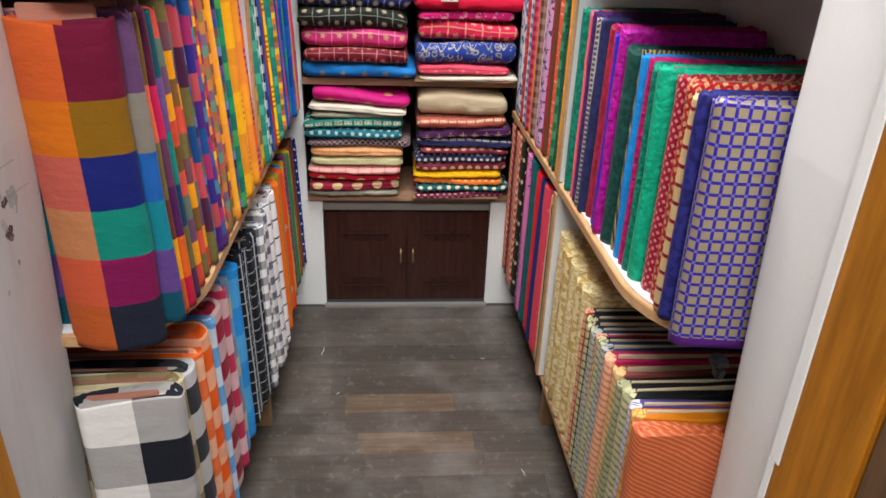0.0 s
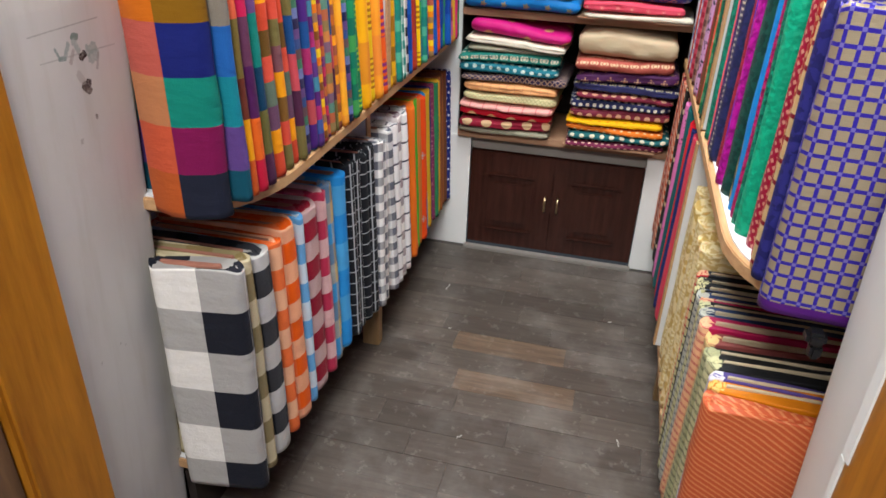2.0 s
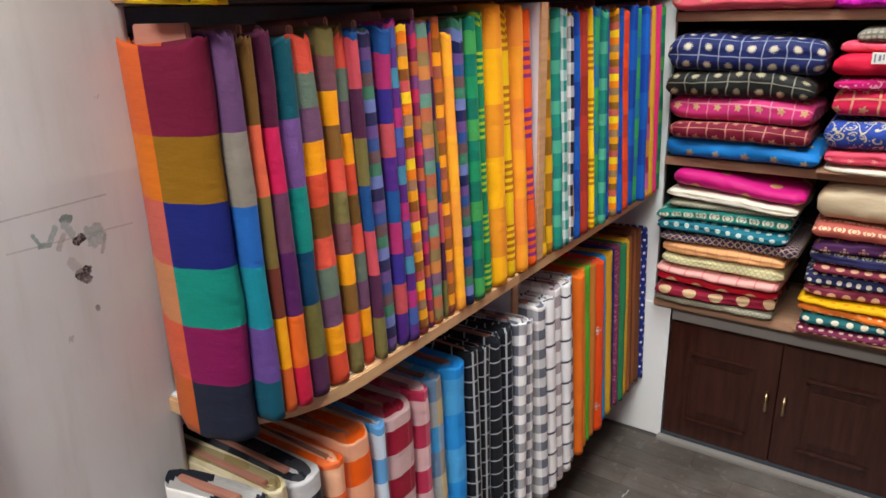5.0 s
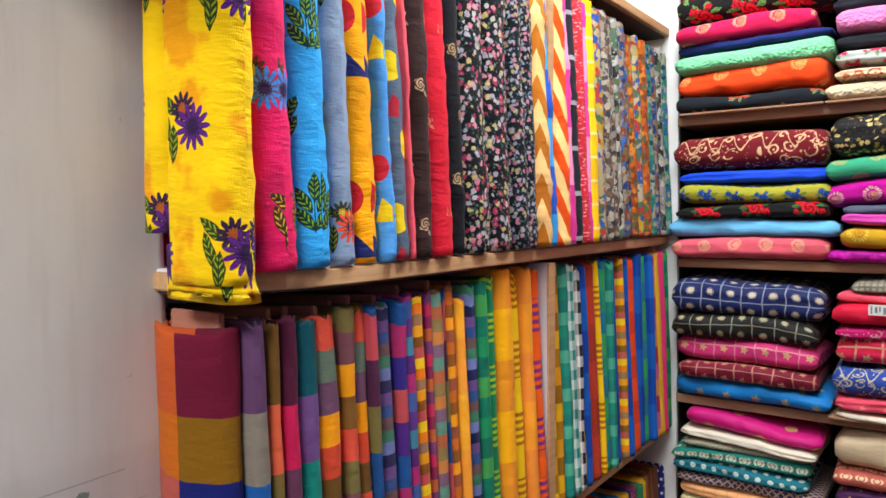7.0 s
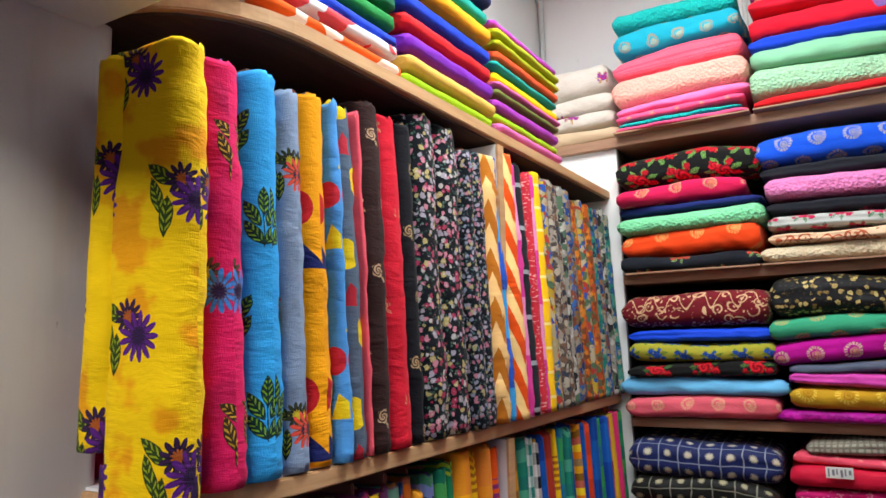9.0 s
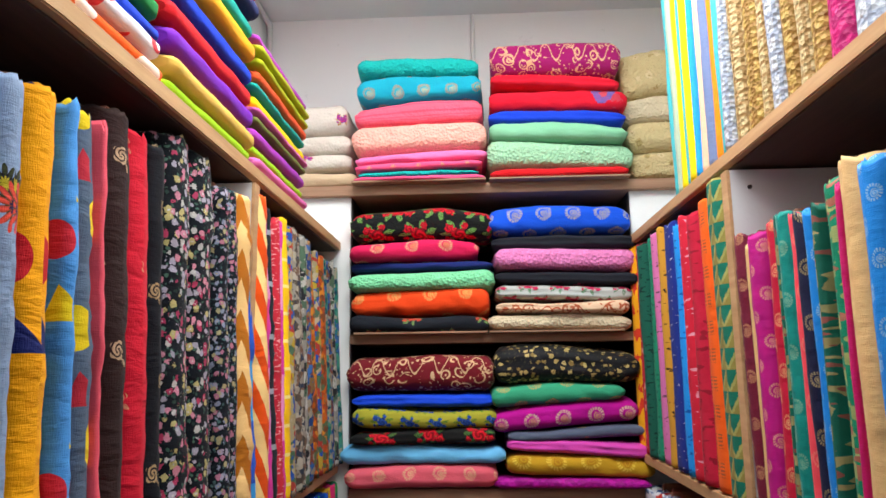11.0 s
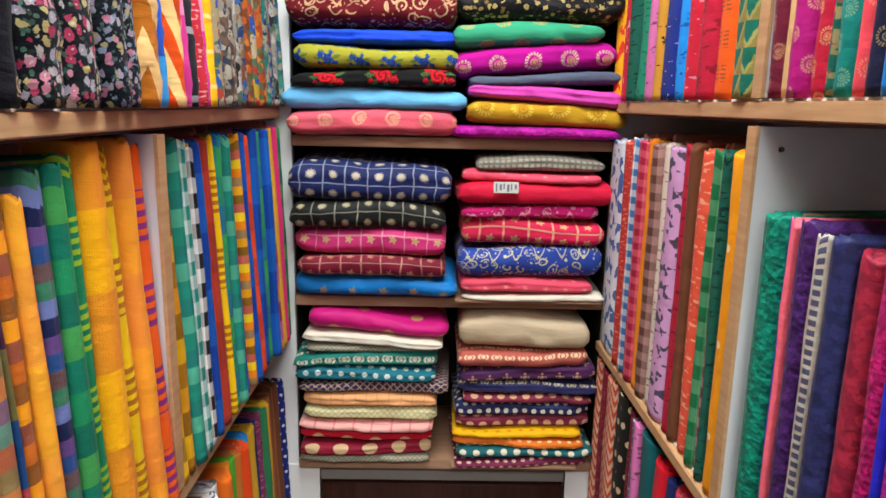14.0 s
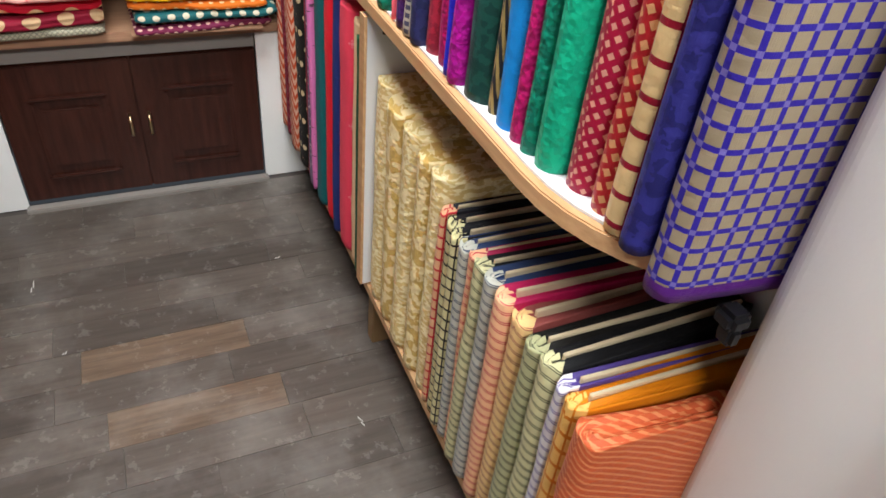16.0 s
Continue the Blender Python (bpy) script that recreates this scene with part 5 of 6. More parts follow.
def bolt(key, T, H, at, D=0.31, turn=0.0, side=-1, group="", board=True, lean=0.0, wob=1.0, uv=None, tip=0.0, bulge=0.0, crease=0.0):
    """One bolt with its spine towards the aisle; at is the foot of the spine's middle."""
    COUNT[0] += 1
    seed = COUNT[0]
    rng = random.Random(seed * 7 + 1)
    mat, text = FABRIC[key]
    x, y, z = at
    ob = tagged(new("fabric_bolt"), "upright bolt of " + text, "fabric bolt", group)
    spin = turn + (0 if side < 0 else 180)
    ob.matrix_world = pose(x, y, z, lean, tip + rng.uniform(-0.5, 0.5), spin) @ Matrix.Translation((-D / 2, 0, 0))
    part("cloth", bolt_mesh(T, D, H, seed, 3 if T > 0.03 else 2, wob, uv, key in SPINED, bulge, crease), mat, ob)
    if board == "thin":
        part("board", box(-D / 2 + 0.012, D / 2 - 0.03, -0.0028, 0.0028, 0.02, H + 0.004, 0.001), CARDBOARD, ob, "thin pale winding card")
    elif board and T > 0.018:
        t = min(0.012, T * 0.28)
        e = rng.uniform(0.006, 0.02) if board != "sunk" else rng.uniform(-0.004, 0.003)
        part("board", box(-D / 2 + 0.02, D / 2 - rng.uniform(0.02, 0.05), -t / 2, t / 2, 0.02, H + e, 0.002), BOARD, ob, "wooden winding board")
    return ob


def tier(spec, y0, y1, z, side, front, group, D=0.31, jig=0.006, board=True, tip=0.0, crease=0.0):
    """Bolts side by side from y0 to y1; front holds the spines' place at both ends; spec rows are width in mm, cloth, height in mm."""
    rng = random.Random(len(spec) + int(z * 100))
    k = (y1 - y0) / sum(row[0] for row in spec)
    y = y0
    for w, key, h in spec:
        T = w * k
        f = front[0] + (front[1] - front[0]) * (y - y0) / (y1 - y0)
        bolt(key, T * 0.97, h / 1000 + rng.uniform(-0.006, 0.006), (side * (f + rng.uniform(-jig, jig)), y + T / 2, z), D, rng.uniform(-2, 2), side, group, board, rng.uniform(-0.5, 0.5), 0.65, (rng.uniform(0, 1), 0.0) if key in BANDED else None, tip, 0.0, crease)
        y += T


def fold_mesh(W, D, H, seed, folds=1, slump=1.0, ends=0.14):
    """A folded cloth: W along x, D along y with the fold at -y, H high; the underside's middle at the origin."""
    rng = random.Random(seed)
    off = rng.uniform(0, 90)
    nx, na = 30, 30
    wedge, sag = rng.uniform(-0.2, 0.2) * min(1.0, slump), rng.uniform(0.0, 0.16) * min(1.0, slump)
    layers = max(1, int(H / 0.017)) if slump > 0.5 else 1
    bm = bmesh.new()
    layer = bm.loops.layers.uv.new("UVMap")
    r = H / 2
    prof = []
    for i in range(na + 1):
        a = i / na * 2 * math.pi
        c, s = math.cos(a), math.sin(a)
        k = 4.0
        d = (abs(c) ** k + abs(s) ** k) ** (-1 / k)
        yy, zz = c * d, s * d
        prof.append((yy, zz))
    grid = []
    for ix in range(nx + 1):
        t = ix / nx * 2 - 1
        end = max(0.0, (abs(t) - 1 + ends) / ends)
        shrink = math.sqrt(max(0.0, 1 - end ** 2 * 0.93))
        row = []
        for i, (yy, zz) in enumerate(prof):
            x = t * W / 2
            y = D / 2 + yy * (D / 2) * (1 - 0.06 * end)
            z = r + zz * r * (0.35 + 0.65 * shrink)
            front = max(0.0, -yy)
            z *= 1 + wedge * t * 0.5 - sag * t * t
            if layers > 1 and front > 0.6:
                y += 0.005 * abs(math.cos((zz + 1) * math.pi * layers / 2)) ** 3 * (0.6 + 0.8 * noise.noise(Vector((x * 6, off, zz))))
            n1 = noise.noise(Vector((x * 5 + off, y * 5, off)))
            n2 = noise.noise(Vector((x * 17 + off, y * 9, z * 30))) + 0.5 * noise.noise(Vector((x * 48 + z * 60 + off, y * 9, z * 25))) * min(1.0, slump)
            n3 = noise.noise(Vector((x * 34 + off, y * 6 + z * 20, off * 2)))
            z += (n1 * 0.009 * slump * (0.5 + 0.5 * zz) + n3 * 0.0022 * min(1.0, 0.3 + slump)) * min(1.0, H / 0.05)
            y += n2 * 0.006 * min(1.0, 0.25 + slump) + n1 * 0.006 * slump
            z = max(z, 0.0005)
            row.append(bm.verts.new((x + n2 * 0.004 * min(1.0, 0.25 + slump), y, z)))
        grid.append(row)
    u0, v0 = rng.uniform(0, 1), rng.uniform(0, 1)
    round_ = [0.0]
    for a, b in zip(prof, prof[1:]):
        round_.append(round_[-1] + math.hypot((b[0] - a[0]) * D / 2, (b[1] - a[1]) * r))
    for ix in range(nx):
        for i in range(na):
            vs = (grid[ix][i], grid[ix][i + 1], grid[ix + 1][i + 1], grid[ix + 1][i])
            f = bm.faces.new(vs)
            f.smooth = True
            for lp, (gx, gi) in zip(f.loops, ((ix, i), (ix, i + 1), (ix + 1, i + 1), (ix + 1, i))):
                lp[layer].uv = (gx / nx * W + u0, v0 - round_[gi])
    for row in (grid[0], grid[-1]):
        f = bm.faces.new(row[:-1])
        for lp in f.loops:
            lp[layer].uv = (u0 + lp.vert.co.y, lp.vert.co.z)
    bmesh.ops.recalc_face_normals(bm, faces=bm.faces)
    return bm


def fold(key, W, D, H, m, group, where, folds=1, slump=1.0, ends=0.14):
    COUNT[0] += 1
    mat, text = FABRIC[key]
    ob = part("folded_cloth", fold_mesh(W, D, H, COUNT[0] * 3 + 5, folds, slump, ends), mat)
    ob.matrix_world = m
    return tagged(ob, "folded " + text + " in a stack", "folded cloth", group)


def stack(spec, x, y, z, group, where, D=0.3, folds=1, squash=1.0, slump=2.0):
    """Folded cloths from the bottom up; rows are cloth, height mm, width mm, shift mm, tilt degrees."""
    rng = random.Random(int((x + 3) * 1000 + z * 77))
    for key, h, w, dx, tilt in spec:
        H = h / 1000 * squash
        fold(key, w / 1000 * 1.04, D, H * 1.13, pose(x + dx / 1000, y + rng.uniform(-0.012, 0.006), z, rng.uniform(-0.6, 0.6), tilt + rng.uniform(-0.6, 0.6), rng.uniform(-2.6, 2.6)), group, where, folds, slump)
        z += H
    return z


def pile_along(spec, y0, y1, z, side, front, group, where, D=0.3):
    """Folded cloths with their folds towards the aisle of a side shelf."""
    rng = random.Random(int(y0 * 1000))
    for key, h in spec:
        H = h / 1000
        L = (y1 - y0) * rng.uniform(0.96, 1.0)
        fold(key, L, D, H * 1.08, pose(side * (front + rng.uniform(-0.008, 0.008)), (y0 + y1) / 2 + rng.uniform(-0.008, 0.008), z, 0, 0, 90 if side < 0 else -90), group, where, 1, 0.2, 0.04)
        z += H


# left, middle shelf
G = "checked cotton bolts on the middle shelf"
ZL = LT[1] + 0.004
bolt("madras_big", 0.028, 0.525, (-0.452, -1.556, ZL - 0.022), 0.15, 0, -1, G, True, 0.0, 1.0, (0.0, 0.0), bulge=0.028)
tier([(27, "madras_violet", 505), (22, "madras_rust", 508), (28, "madras_wine", 506), (42, "madras_teal", 505), (50, "madras_coral", 505), (30, "madras_ember", 508), (32, "madras_coral", 510), (16, "madras_plum", 508), (40, "check_night", 505), (25, "check_purple", 512), (26, "check_bluepink", 512), (36, "check_sun", 512), (16, "check_fuchsia", 515), (34, "check_tealorange", 514), (10, "madras_plum", 512), (32, "check_brownorange", 515), (22, "apricot", 490), (36, "check_night", 512)], -1.541, -1.035, ZL, -1, (0.424, 0.414), G, tip=-2.4)
tier([(38, "check_green", 520), (36, "band_green", 518), (60, "amber", 535), (40, "band_yellow", 525), (34, "apricot", 532), (44, "band_purple", 522)], -1.035, YW - 0.015, ZL, -1, (0.414, 0.412), G, tip=-2.4)
tier([(24, "check_mustard", 522), (32, "check_mustard", 526), (32, "check_sky", 526), (36, "check_aqua", 522), (18, "check_black", 515), (10, "gold_plain", 512), (28, "royal", 520), (60, "brick", 526), (16, "band_yellow", 522), (38, "check_lime", 522), (24, "check_sky", 518), (56, "royal", 522), (22, "check_sun", 520)], YW + 0.015, -0.345, ZL, -1, (0.412, 0.402), G, tip=-2.4)
tier([(24, "royal", 520), (66, "flame", 525), (30, "royal", 522), (34, "check_lime", 520), (26, "royal", 520), (36, "check_rose", 520), (34, "gold_plain", 520), (30, "pink_plain", 522), (48, "check_green", 526)], -0.345, -0.003, ZL, -1, (0.402, 0.392), G, tip=-2.4)

# left, upper shelf
G = "printed cotton bolts on the upper shelf"
ZL = LT[2] + 0.004
roll = bolt("sunflower", 0.06, 0.525, (-0.412, -1.566, ZL - 0.012), 0.118, 7, -1, G, False, 0, 2.0, (0.05, 0.03), crease=1.0)
flap = part("outer_flap", bolt_mesh(0.045, 0.05, 0.455, 990, 2, 2.0, (0.075, 0.06), crease=1.0), FABRIC["sunflower"][0], roll, "second turn of the cloth bulging beside the roll")
flap.matrix_basis = pose(-0.066, -0.012, 0.062, 0, 1.5, 4)
skirt = part("loose_end", bolt_mesh(0.068, 0.126, 0.062, 991, 2, 3.5), FABRIC["sunflower"][0], roll, "frayed loose cloth end hanging below the shelf")
skirt.matrix_basis = pose(0.002, 0.0, -0.02, 0, 2.5, 1.5)
tier([(63, "pink_print", 513), (64, "blue_leaf", 518), (45, "grey_flower", 518), (52, "amber_shapes", 528), (22, "blue_shapes", 523), (42, "denim", 523), (8, "coral_edge", 518), (54, "brown_rose", 553), (61, "red_plain", 538), (43, "black_rose", 543)], -1.535, -1.085, ZL, -1, (0.415, 0.41), G, tip=-2.4, crease=2.2)
tier([(76, "black_floral", 574), (77, "black_floral", 568), (42, "black_floral_fine", 533), (42, "black_floral_fine", 538), (56, "tan_chevron", 553), (24, "blue_edge", 548)], -1.085, YW + 0.004, ZL, -1, (0.408, 0.396), G, tip=-2.4, crease=2.2)
tier([(55, "orange_chevron", 556), (25, "orchid", 548), (46, "black_pane", 558), (30, "red_small", 548), (13, "orchid", 543), (44, "yellow_pane", 556), (54, "print_multi", 556), (32, "print_grey", 553), (32, "print_grey", 553), (28, "print_mono", 553), (30, "print_blue", 553)], YW + 0.004, -0.36, ZL, -1, (0.396, 0.4), G, 0.31, 0.005, tip=-2.4, crease=2.2)
tier([(30, "print_grey", 540), (30, "print_blue", 540), (38, "print_rust", 540), (34, "print_multi", 540), (44, "print_rust", 540), (36, "print_teal", 538), (40, "print_blue", 538), (42, "print_mono", 538), (38, "print_teal", 530)], -0.36, -0.003, ZL, -1, (0.41, 0.4), G, 0.31, 0.005, tip=-2.4, crease=1.2)

# left, lower shelf
G = "checked shirting bolts on the lower shelf"
ZL = LT[0] + 0.004
bolt("buffalo", 0.045, 0.545, (-0.43, -1.574, ZL - 0.012), 0.18, 8, -1, G, "sunk", 0.0, 1.0, (0.112, 0.115))
tier([(44, "khaki_check", 525), (70, "buffalo_mid", 510), (40, "orange_check", 508), (70, "orange_check", 508), (26, "sky_check", 508), (86, "maroon_check", 505), (44, "rose_check", 512), (60, "bluetan_check", 512), (63, "azure", 508)], -1.552, -1.022, ZL, -1, (0.435, 0.435), G, board="sunk", tip=-1.0)
tier([(38, "black_grid", 515), (38, "black_grid", 515), (40, "black_grid", 516), (38, "black_grid", 518), (34, "grey_block", 518), (34, "grey_block", 520)], -1.022, YW - 0.014, ZL, -1, (0.432, 0.404), G, board="sunk", tip=-1.0)
tier([(45, "grey_block", 525), (45, "white_pane", 530), (45, "mauve_block", 535), (42, "white_pane", 540), (42, "grey_block", 535), (42, "orange_plain", 530), (34, "tangerine", 528), (28, "leaf_green", 525), (32, "copper", 525), (58, "orange_sprig", 525)], YW + 0.014, -0.34, ZL, -1, (0.4, 0.41), G, board="sunk", tip=-2.4)
tier([(44, "sky_plain", 520), (34, "gold_plain", 520), (30, "navy_plain", 520), (32, "plum_print", 520), (36, "fern", 520), (30, "gold_plain", 522), (26, "sienna", 522), (30, "cocoa", 522), (26, "sienna", 522), (30, "cocoa", 520), (26, "navy_dot", 515)], -0.34, -0.003, ZL, -1, (0.42, 0.41), G, board="sunk", tip=-2.4)

# right, upper shelf
G = "ikat and brocade bolts on the upper shelf"
ZR = RT[2] + 0.004
tier([(42, "blue_motif", 440), (40, "red_ikat", 440), (60, "navy_multi", 455), (50, "navy_multi", 450)], -1.44, -1.232, ZR, 1, (0.4, 0.4), G)
bolt("blue_motif", 0.042, 0.44, (0.39, -1.207, ZR), 0.31, 0, 1, G)
bolt("beige_plain", 0.05, 0.455, (0.392, -1.161, ZR), 0.31, 0, 1, G)
tier([(10, "magenta_plain", 430), (44, "green_stroke", 445), (18, "dark_green_stroke", 425), (31, "blue_motif", 420), (31, "navy_motif", 425), (30, "salmon_motif", 420), (40, "teal_motif", 425), (17, "dark_green_stroke", 428), (45, "red_motif", 435), (45, "magenta_motif", 425), (20, "beige_plain", 405), (42, "maroon_motif", 425)], -1.135, YP - 0.015, ZR, 1, (0.398, 0.395), G)
tier([(84, "olive_ikat", 540), (72, "orange_ikat", 528), (62, "crimson", 524), (62, "red_ikat", 524), (38, "cerulean", 524), (90, "navy_ikat", 528), (46, "ochre_ikat", 530), (56, "mauve_pink", 530), (66, "jade", 532), (56, "bottle", 535), (70, "red_dot", 540), (50, "marigold_dot", 545)], YP + 0.015, -0.003, ZR, 1, (0.392, 0.39), G, 0.31, 0.005)

# right, middle shelf
G = "silk brocade bolts on the middle shelf"
ZR = RT[1] + 0.004
bolt("violet_lattice", 0.045, 0.44, (0.433, -1.558, ZR - 0.026), 0.2, -7, 1, G, "sunk", wob=0.4, uv=(0.0, 0.0))
tier([(36, "indigo", 415), (34, "gold_block", 412), (40, "red_leaf", 415), (54, "red_paisley", 418), (48, "mint_silk", 422), (31, "emerald", 425), (30, "cerise", 425), (48, "azure_silk", 422), (24, "black_gold", 432), (72, "pine", 430)], -1.538, -1.155, ZR, 1, (0.428, 0.408), G, board="sunk")
tier([(28, "fuchsia", 458), (16, "ultramarine", 450), (38, "cerise", 453), (36, "garnet", 450), (32, "ink", 458), (24, "zari", 460), (40, "aubergine", 463), (8, "salmon_plain", 460), (18, "ultramarine", 463), (54, "emerald", 466)], -1.155, -0.822, ZR, 1, (0.405, 0.402), G, board="sunk")
tier([(62, "amber_drop", 538), (18, "bottle", 530), (24, "wine_brick", 530), (28, "green_brick", 530), (62, "coral_ikat", 532), (28, "cocoa", 530), (42, "crimson", 530), (84, "lilac_brick", 530), (36, "cream_strip", 530), (55, "brown_brick", 528), (34, "tangerine", 528), (54, "red_brick", 526), (46, "blue_brick", 525), (58, "red_strip", 525), (140, "white_blue", 525)], YP + 0.015, -0.003, ZR, 1, (0.4, 0.395), G, 0.31, 0.005)

# right, lower shelf
G = "silk bolts on the lower shelf"
ZR = RT[0] + 0.004
bolt("rust_stripe", 0.04, 0.442, (0.392, -1.578, ZR), 0.2, -5, 1, G, False)
tier([(38, "orange_silk", 445), (20, "lilac_stripe", 438), (38, "silver_stripe", 440), (38, "black_silk", 442), (42, "peach_stripe", 448), (36, "pink_stripe", 446), (36, "navy_stripe", 446), (34, "silver_stripe", 448), (14, "pink_stripe", 440), (28, "navy_stripe", 436), (28, "black_net", 438), (30, "black_net", 440), (18, "red_net", 442)], -1.557, -1.14, ZR, 1, (0.405, 0.402), G, 0.33, 0.006, board="thin")
tier([(46, "gold_pale", 480), (54, "gold_brocade", 485), (60, "gold_pale", 495), (60, "gold_brocade", 500), (60, "gold_pale", 508)], -1.14, YP - 0.015, ZR, 1, (0.402, 0.398), G, 0.33, 0.01, board=False)
tier([(40, "forest", 560), (42, "sand", 570), (85, "watermelon", 575), (36, "navy_plain", 580), (72, "scarlet", 588), (84, "petrol", 592), (20, "mauve_pink", 596), (32, "grey_fleck", 600), (42, "wine_fleck", 602), (90, "black_spot", 606), (90, "orange_zig", 608), (60, "wine_fleck", 605), (60, "orange_zig", 605)], YP + 0.015, -0.003, ZR, 1, (0.4, 0.39), G, 0.31, 0.004)

# right, top shelf
G = "lace and cotton bolts on the top shelf"
ZR = RT[3] + 0.004
tier([(60, "white_lace", 470), (56, "cerise", 480), (42, "gold_lace", 500), (38, "ivory_lace", 500), (50, "gold_lace", 505), (38, "white_lace", 500), (40, "ivory_lace", 505), (56, "gold_lace", 505)], -1.23, -0.85, ZR, 1, (0.41, 0.41), G, 0.3, 0.005, board=False)
tier([(42, "ivory_lace", 500), (24, "white_lace", 495), (28, "teal_plain", 495), (30, "tangerine", 495), (40, "slate", 500), (34, "peach_plain", 495), (16, "sky_plain", 490), (52, "yellow_plain", 500), (19, "teal_plain", 495), (30, "yellow_plain", 500), (28, "sage", 495), (32, "teal_plain", 495)], -0.85, -0.45, ZR, 1, (0.405, 0.4), G, 0.3, 0.005, board=False)

# left, top shelf
G = "folded cotton lengths on the top shelf"
ZL = LT[3] + 0.004
W = "in a pile on the top shelf"
pile_along([("orange_tie", 24), ("white_tie", 30), ("fold_blue", 24), ("fold_green", 38), ("fold_dark_green", 42), ("fold_teal", 40), ("fold_amber", 45), ("fold_navy", 45), ("fold_red", 40)], -1.56, -1.115, ZL, -1, 0.432, G, W)
pile_along([("lime", 24), ("fold_tan", 36), ("fold_purple", 42), ("fold_red", 42), ("fold_blue", 40), ("fold_amber", 46), ("fold_teal", 36), ("fold_navy", 44), ("fold_red", 38)], -1.11, -0.755, ZL, -1, 0.43, G, W)
pile_along([("fold_pink", 26), ("lime", 26), ("fold_violet", 32), ("fold_olive", 20), ("fold_pink", 16), ("yellow_plain", 30), ("fold_teal", 20), ("fold_orange", 30), ("fold_chartreuse", 22), ("fold_chartreuse", 22), ("fold_violet", 24)], -0.75, -0.36, ZL, -1, 0.432, G, W)

# niche stacks
G = "folded cloth stacks in the niche"
W = "in a stack on the niche shelf"
XL, XR = -0.19, 0.205
stack([("stone_check", 22, 325, -20, 0), ("maroon_spot", 34, 330, -15, 0), ("red_spot", 30, 330, -15, 1), ("blush", 26, 335, -15, 1.5), ("cream_check", 34, 330, -5, 1.0), ("peach_silk", 34, 335, -5, 0), ("navy_diamond", 30, 365, 5, 0), ("teal_spot", 34, 345, -15, 0.5), ("green_ogee", 34, 355, -15, 0), ("stone_check", 18, 320, 0, 0), ("ivory_cloth", 30, 340, 0, 3), ("magenta_gold", 42, 345, 15, 4)], XL, -0.05, SZ[0], G, W, 0.3, 2, 1.1)
stack([("wine_spot", 24, 335, 0, 0), ("teal_dot", 24, 345, 10, 0), ("orange_spot", 24, 330, -10, 0), ("yellow_spot", 22, 325, -15, 0.5), ("rust_block", 30, 335, 0, 0), ("navy_spot", 34, 335, 0, 0), ("rust_block", 22, 320, 10, 1), ("navy_ogee", 34, 350, 10, 0), ("purple_block", 36, 335, 10, -1.5), ("coral_ogee", 42, 320, -5, -1), ("beige_silk", 80, 320, -5, 0)], XR, -0.05, SZ[0], G, W, 0.3, 2, 1.1)
stack([("blue_brocade", 54, 390, 10, 0), ("wine_brocade", 52, 355, 0, 0.5), ("pink_brocade", 68, 355, -5, 0.5), ("black_silver", 66, 365, -10, 0.5), ("navy_silver", 96, 385, -5, 1)], XL, -0.055, SZ[1], G, W, 0.3, 2)
stack([("cream_cloth", 20, 345, 10, 0), ("coral_brocade", 38, 320, -5, 0), ("blue_vine", 82, 345, 0, 0), ("red_pane", 66, 340, 5, 0), ("magenta_vine", 36, 325, -5, 0), ("red_cloth", 54, 370, 10, 0), ("coral_brocade", 28, 330, -5, 0), ("grey_net", 36, 300, 15, 0)], XR, -0.055, SZ[1], G, W, 0.3, 1)
stack([("coral_emb", 62, 390, 0, 0), ("powder_blue", 52, 425, 5, -1), ("black_redflower", 42, 370, 5, -1), ("olive_flower", 56, 370, 10, 0), ("blue_cloth", 42, 370, 5, 0), ("maroon_vine", 92, 380, 0, 0)], XL, -0.055, SZ[2], G, W)
stack([("fuchsia", 30, 390, 0, 0), ("mustard_emb", 56, 370, 25, 2), ("orchid_cloth", 40, 360, 20, 4), ("slate_emb", 30, 350, 20, -2), ("magenta_emb", 62, 370, -5, -4), ("green_emb", 54, 340, -25, -3), ("black_goldflower", 92, 370, 0, 0)], XR, -0.055, SZ[2], G, W)
stack([("black_sprig", 46, 370, 0, 0), ("orange_emb", 68, 365, 0, 0), ("mint_lace", 58, 385, 5, 0), ("navy_cloth", 26, 385, 5, 0), ("hotpink_emb", 60, 345, -15, 0), ("black_roses", 88, 385, 5, 0)], XL, -0.055, SZ[3], G, W)
stack([("beige_lace", 48, 370, -15, 1), ("cream_branch", 34, 345, -5, 1.5), ("grey_roses", 44, 355, 0, 2), ("black_cloth", 38, 375, 10, 2), ("pink_lace", 62, 375, 10, 2), ("black_cloth", 40, 395, 10, 1), ("blue_emb", 80, 375, -5, 0)], XR, -0.055, SZ[3], G, W)
stack([("rose_gold", 16, 360, 0, 0), ("turquoise_emb", 18, 330, 0, -1), ("rose_gold", 24, 350, 0, -1), ("candy", 30, 365, 5, -1), ("peach_cable", 80, 370, 0, -1), ("pink_rib", 76, 355, 0, -1.5), ("aqua_paisley", 76, 350, 0, -1), ("turquoise_emb", 56, 340, 0, 0)], XL + 0.0, -0.055, SZ[4], G, "in a stack on the top shelf")
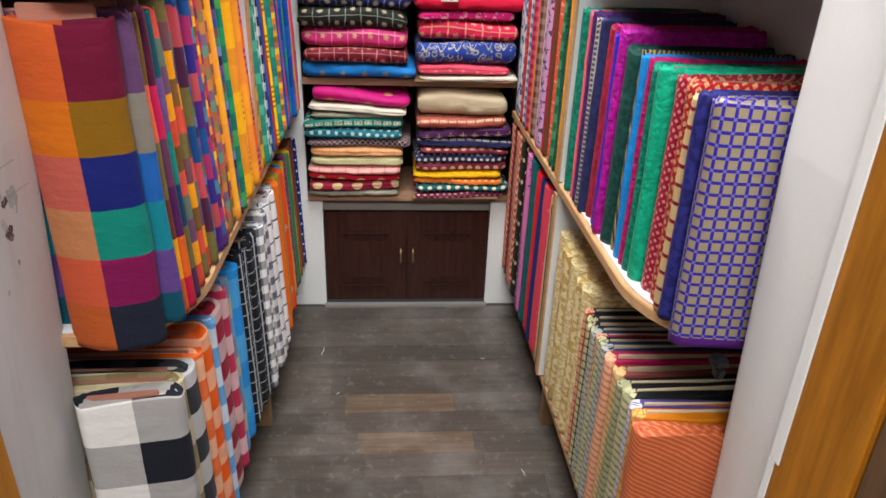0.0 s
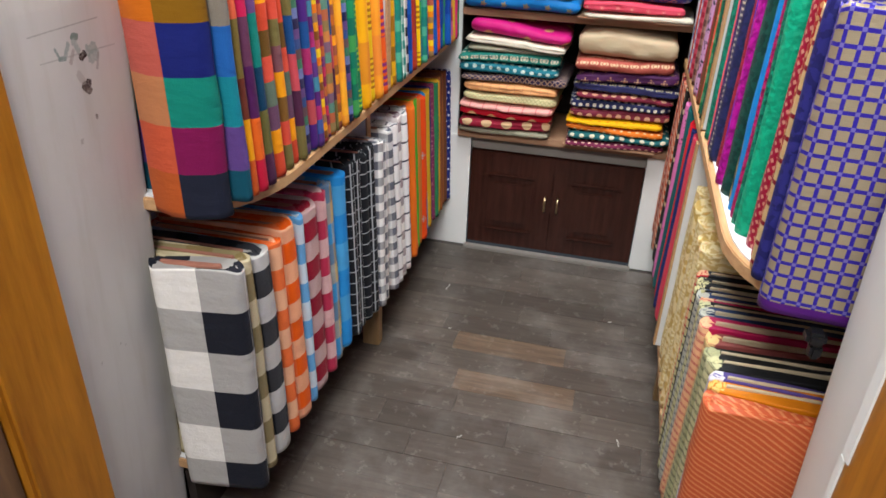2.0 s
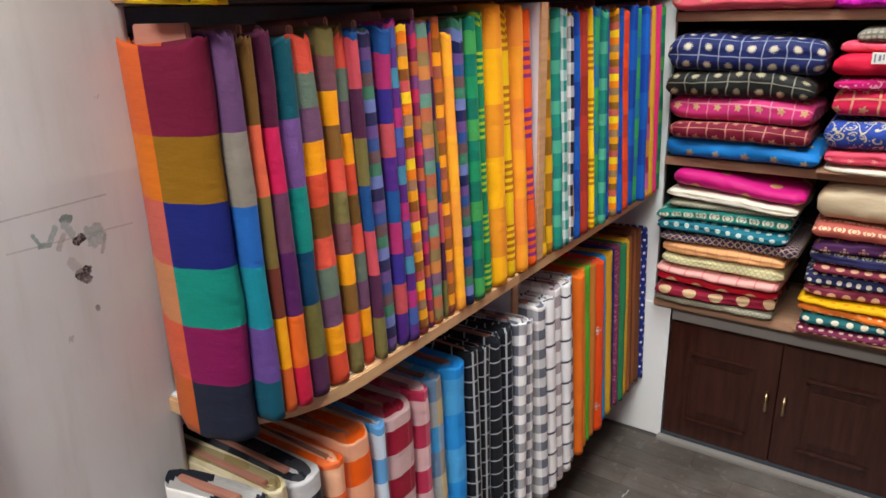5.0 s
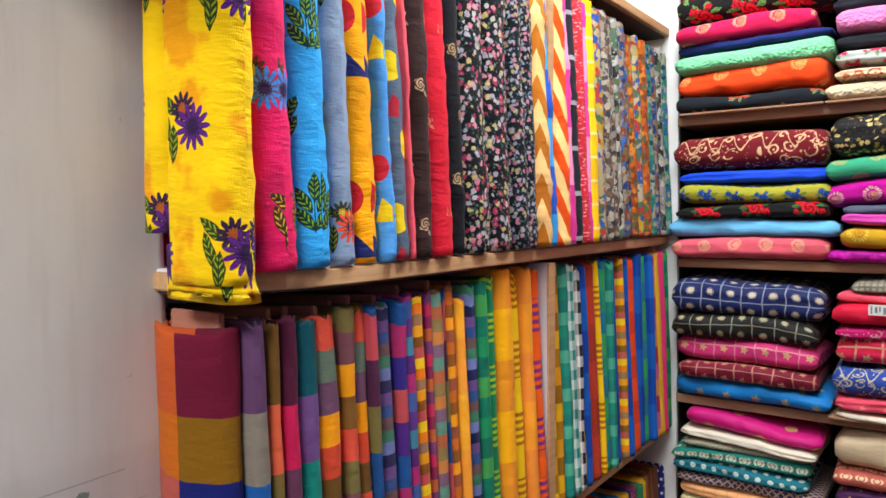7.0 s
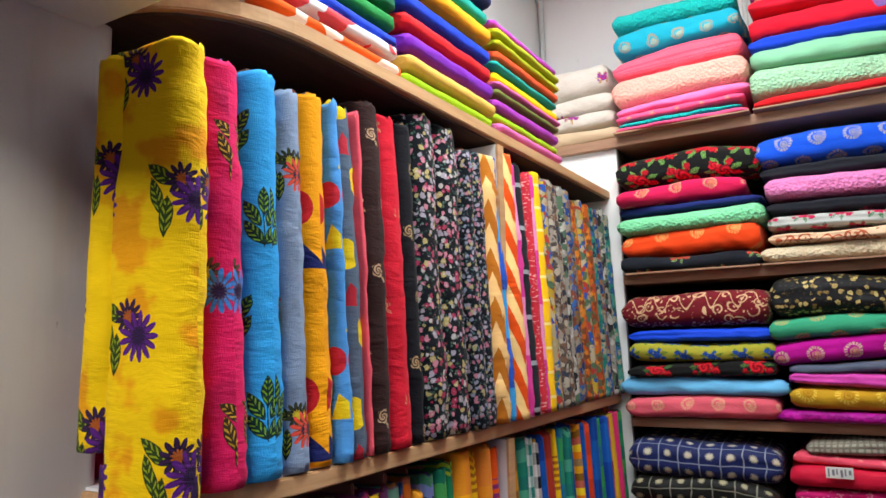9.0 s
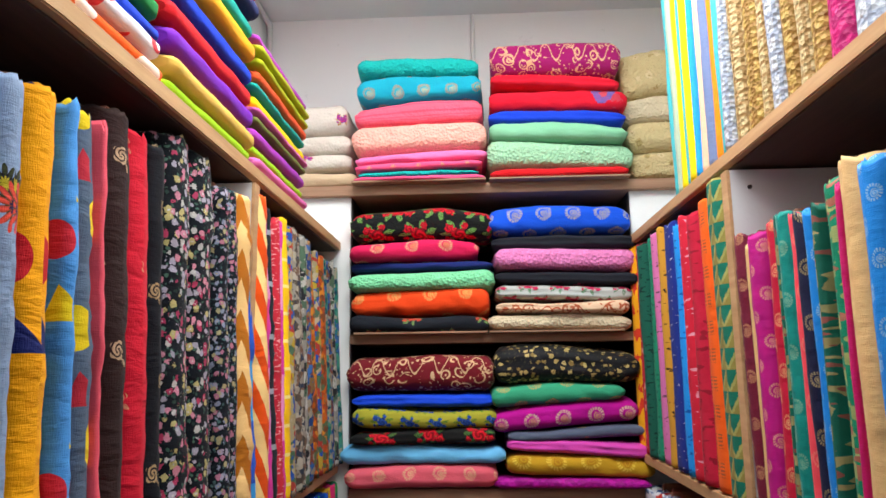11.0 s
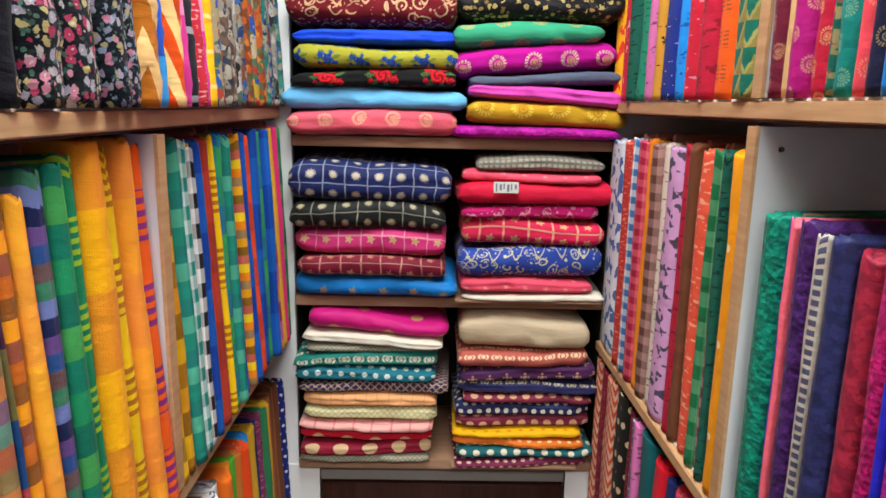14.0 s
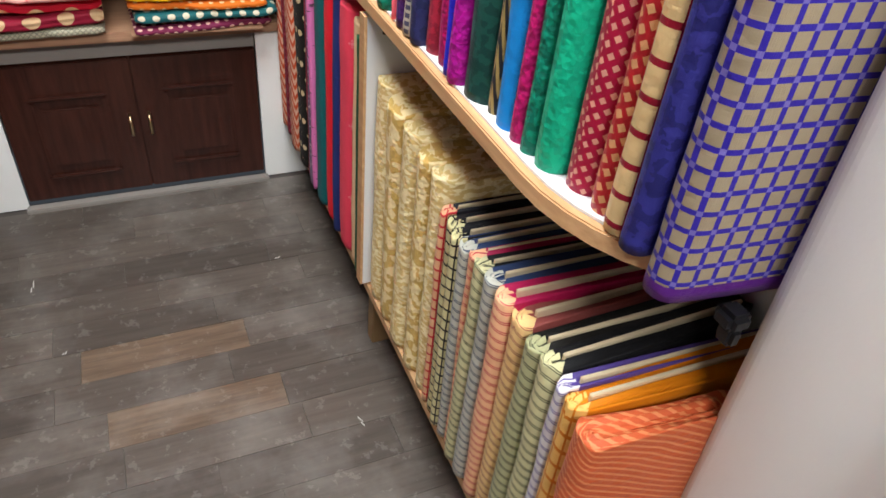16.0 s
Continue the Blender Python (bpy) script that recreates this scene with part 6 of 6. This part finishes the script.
stack([("fold_red", 28, 370, 0, 0), ("mint_crochet", 78, 395, 5, 2), ("mint_sheer", 52, 370, 0, 2), ("fold_blue", 40, 370, 0, 2), ("red_flower", 64, 375, 5, 2), ("red_flower", 44, 350, -5, 5), ("magenta_scroll", 100, 360, 0, 2)], XR + 0.0, -0.055, SZ[4], G, "in a stack on the top shelf")
stack([("tan_cloth", 52, 290, 10, -1), ("cream_knit", 46, 285, -5, -1), ("cream_knit", 62, 280, -5, -2), ("cream_knit", 95, 265, -5, -3)], -0.535, 0.0, SZ[4], G, "in a pile at the end of the top shelf", 0.28)
stack([("gold_sequin", 84, 285, 10, 0), ("gold_sequin", 92, 280, 5, 0), ("beige_lace", 84, 275, -10, -3), ("gold_sequin", 135, 270, -5, -6)], 0.555, 0.0, SZ[4], G, "in a pile at the end of the top shelf", 0.28)
# thin boards under the stacks
for x0, x1, z in ((-0.37, -0.005, SZ[3]), (0.0, 0.36, SZ[3]), (0.02, 0.385, SZ[1]), (-0.38, 0.0, SZ[4]), (0.01, 0.40, SZ[4]), (0.02, 0.35, SZ[0])):
    tagged(part("thin_board", box(x0, x1, -0.06, 0.2, z - 0.0005, z + 0.004), NICHE), "thin brown board laid on the shelf under a stack", "board")

# small things
clip = tagged(new("shelf_bracket"), "small black plastic bracket at the shelf end", "bracket")
part("body", box(0.50, 0.529, -1.615, -1.585, 0.79, 0.812, 0.006), PLASTIC, clip)
part("foot", box(0.51, 0.528, -1.612, -1.59, 0.765, 0.7905, 0.005), PLASTIC, clip)
LINT = Graph("white_lint").finish(lin("d8d8d4"), 0.9)
for x, y, a, n in ((-0.321, -0.359, 80, 0.035), (0.28, -0.42, 10, 0.012), (-0.1, -1.12, 40, 0.014), (0.33, -1.02, 100, 0.022), (-0.25, -0.62, 30, 0.01)):
    th = bmesh.new()
    for i in range(5):
        q = (i - 2) / 4 * n
        bmesh.ops.create_cone(th, cap_ends=True, segments=6, radius1=0.0009, radius2=0.0009, depth=n / 4, matrix=pose(q, 0.002 * math.sin(i * 2.1), 0.0012, 0, 90, 8 * math.sin(i)))
    ob = part("thread", th, LINT)
    ob.matrix_world = pose(x, y, 0.0, 0, 0, a)
    tagged(ob, "short loose white thread lying on the floor", "thread", "loose threads on the floor")
TAGINK = Graph("grey_ink").finish(lin("7c7c84"), 0.7)
tag = tagged(new("price_tag"), "small white printed tag on the red cloth", "tag")
part("card", box(0.105, 0.165, -0.078, -0.076, 1.235, 1.262, 0.0005), LINT, tag)
for i in range(6):
    part("print", box(0.11 + i * 0.009, 0.1135 + i * 0.009 + 0.002 * (i % 2), -0.0788, -0.0782, 1.239 + 0.003 * (i % 3), 1.258 - 0.002 * (i % 2)), TAGINK, tag, "grey printed bar")

# ---- floor planks, last ----
rng = random.Random(11)
cache = {}
PITCH, LEN = 0.1, 0.366
y = -0.025
while y > -2.09:
    y1 = max(y - PITCH, -2.097)
    shift = {7: -0.218, 9: -0.171}.get(int(round(-y1 / PITCH + 0.45)) - 1, rng.uniform(0, LEN))
    x = -0.94 - ((-0.94 - shift) % LEN)
    while x < 0.94:
        xa, xb = max(x, -0.94), min(x + LEN, 0.94)
        if xb - xa > 0.02:
            key = (round(xb - xa, 4), round(y - y1, 4))
            if key not in cache:
                me = bpy.data.meshes.new("plank")
                bm = box(0.0003, xb - xa - 0.0003, 0.0003, y - y1 - 0.0003, -0.006, 0.0, 0.0003)
                bm.to_mesh(me)
                bm.free()
                me.materials.append(PLANK)
                me2 = me.copy()
                me2.materials[0] = PLANKL
                cache[key] = (me, me2)
            pale = (rng.random() < 0.1 and not -1.05 < y1 < -0.55) or (abs(x - shift) < 0.01 and shift in (-0.218, -0.171))
            ob = new("plank", cache[key][1 if pale else 0])
            ob.parent = floor
            ob.matrix_world = pose(xa, y1, rng.uniform(-0.0004, 0.0004))
        x += LEN
    y = y1
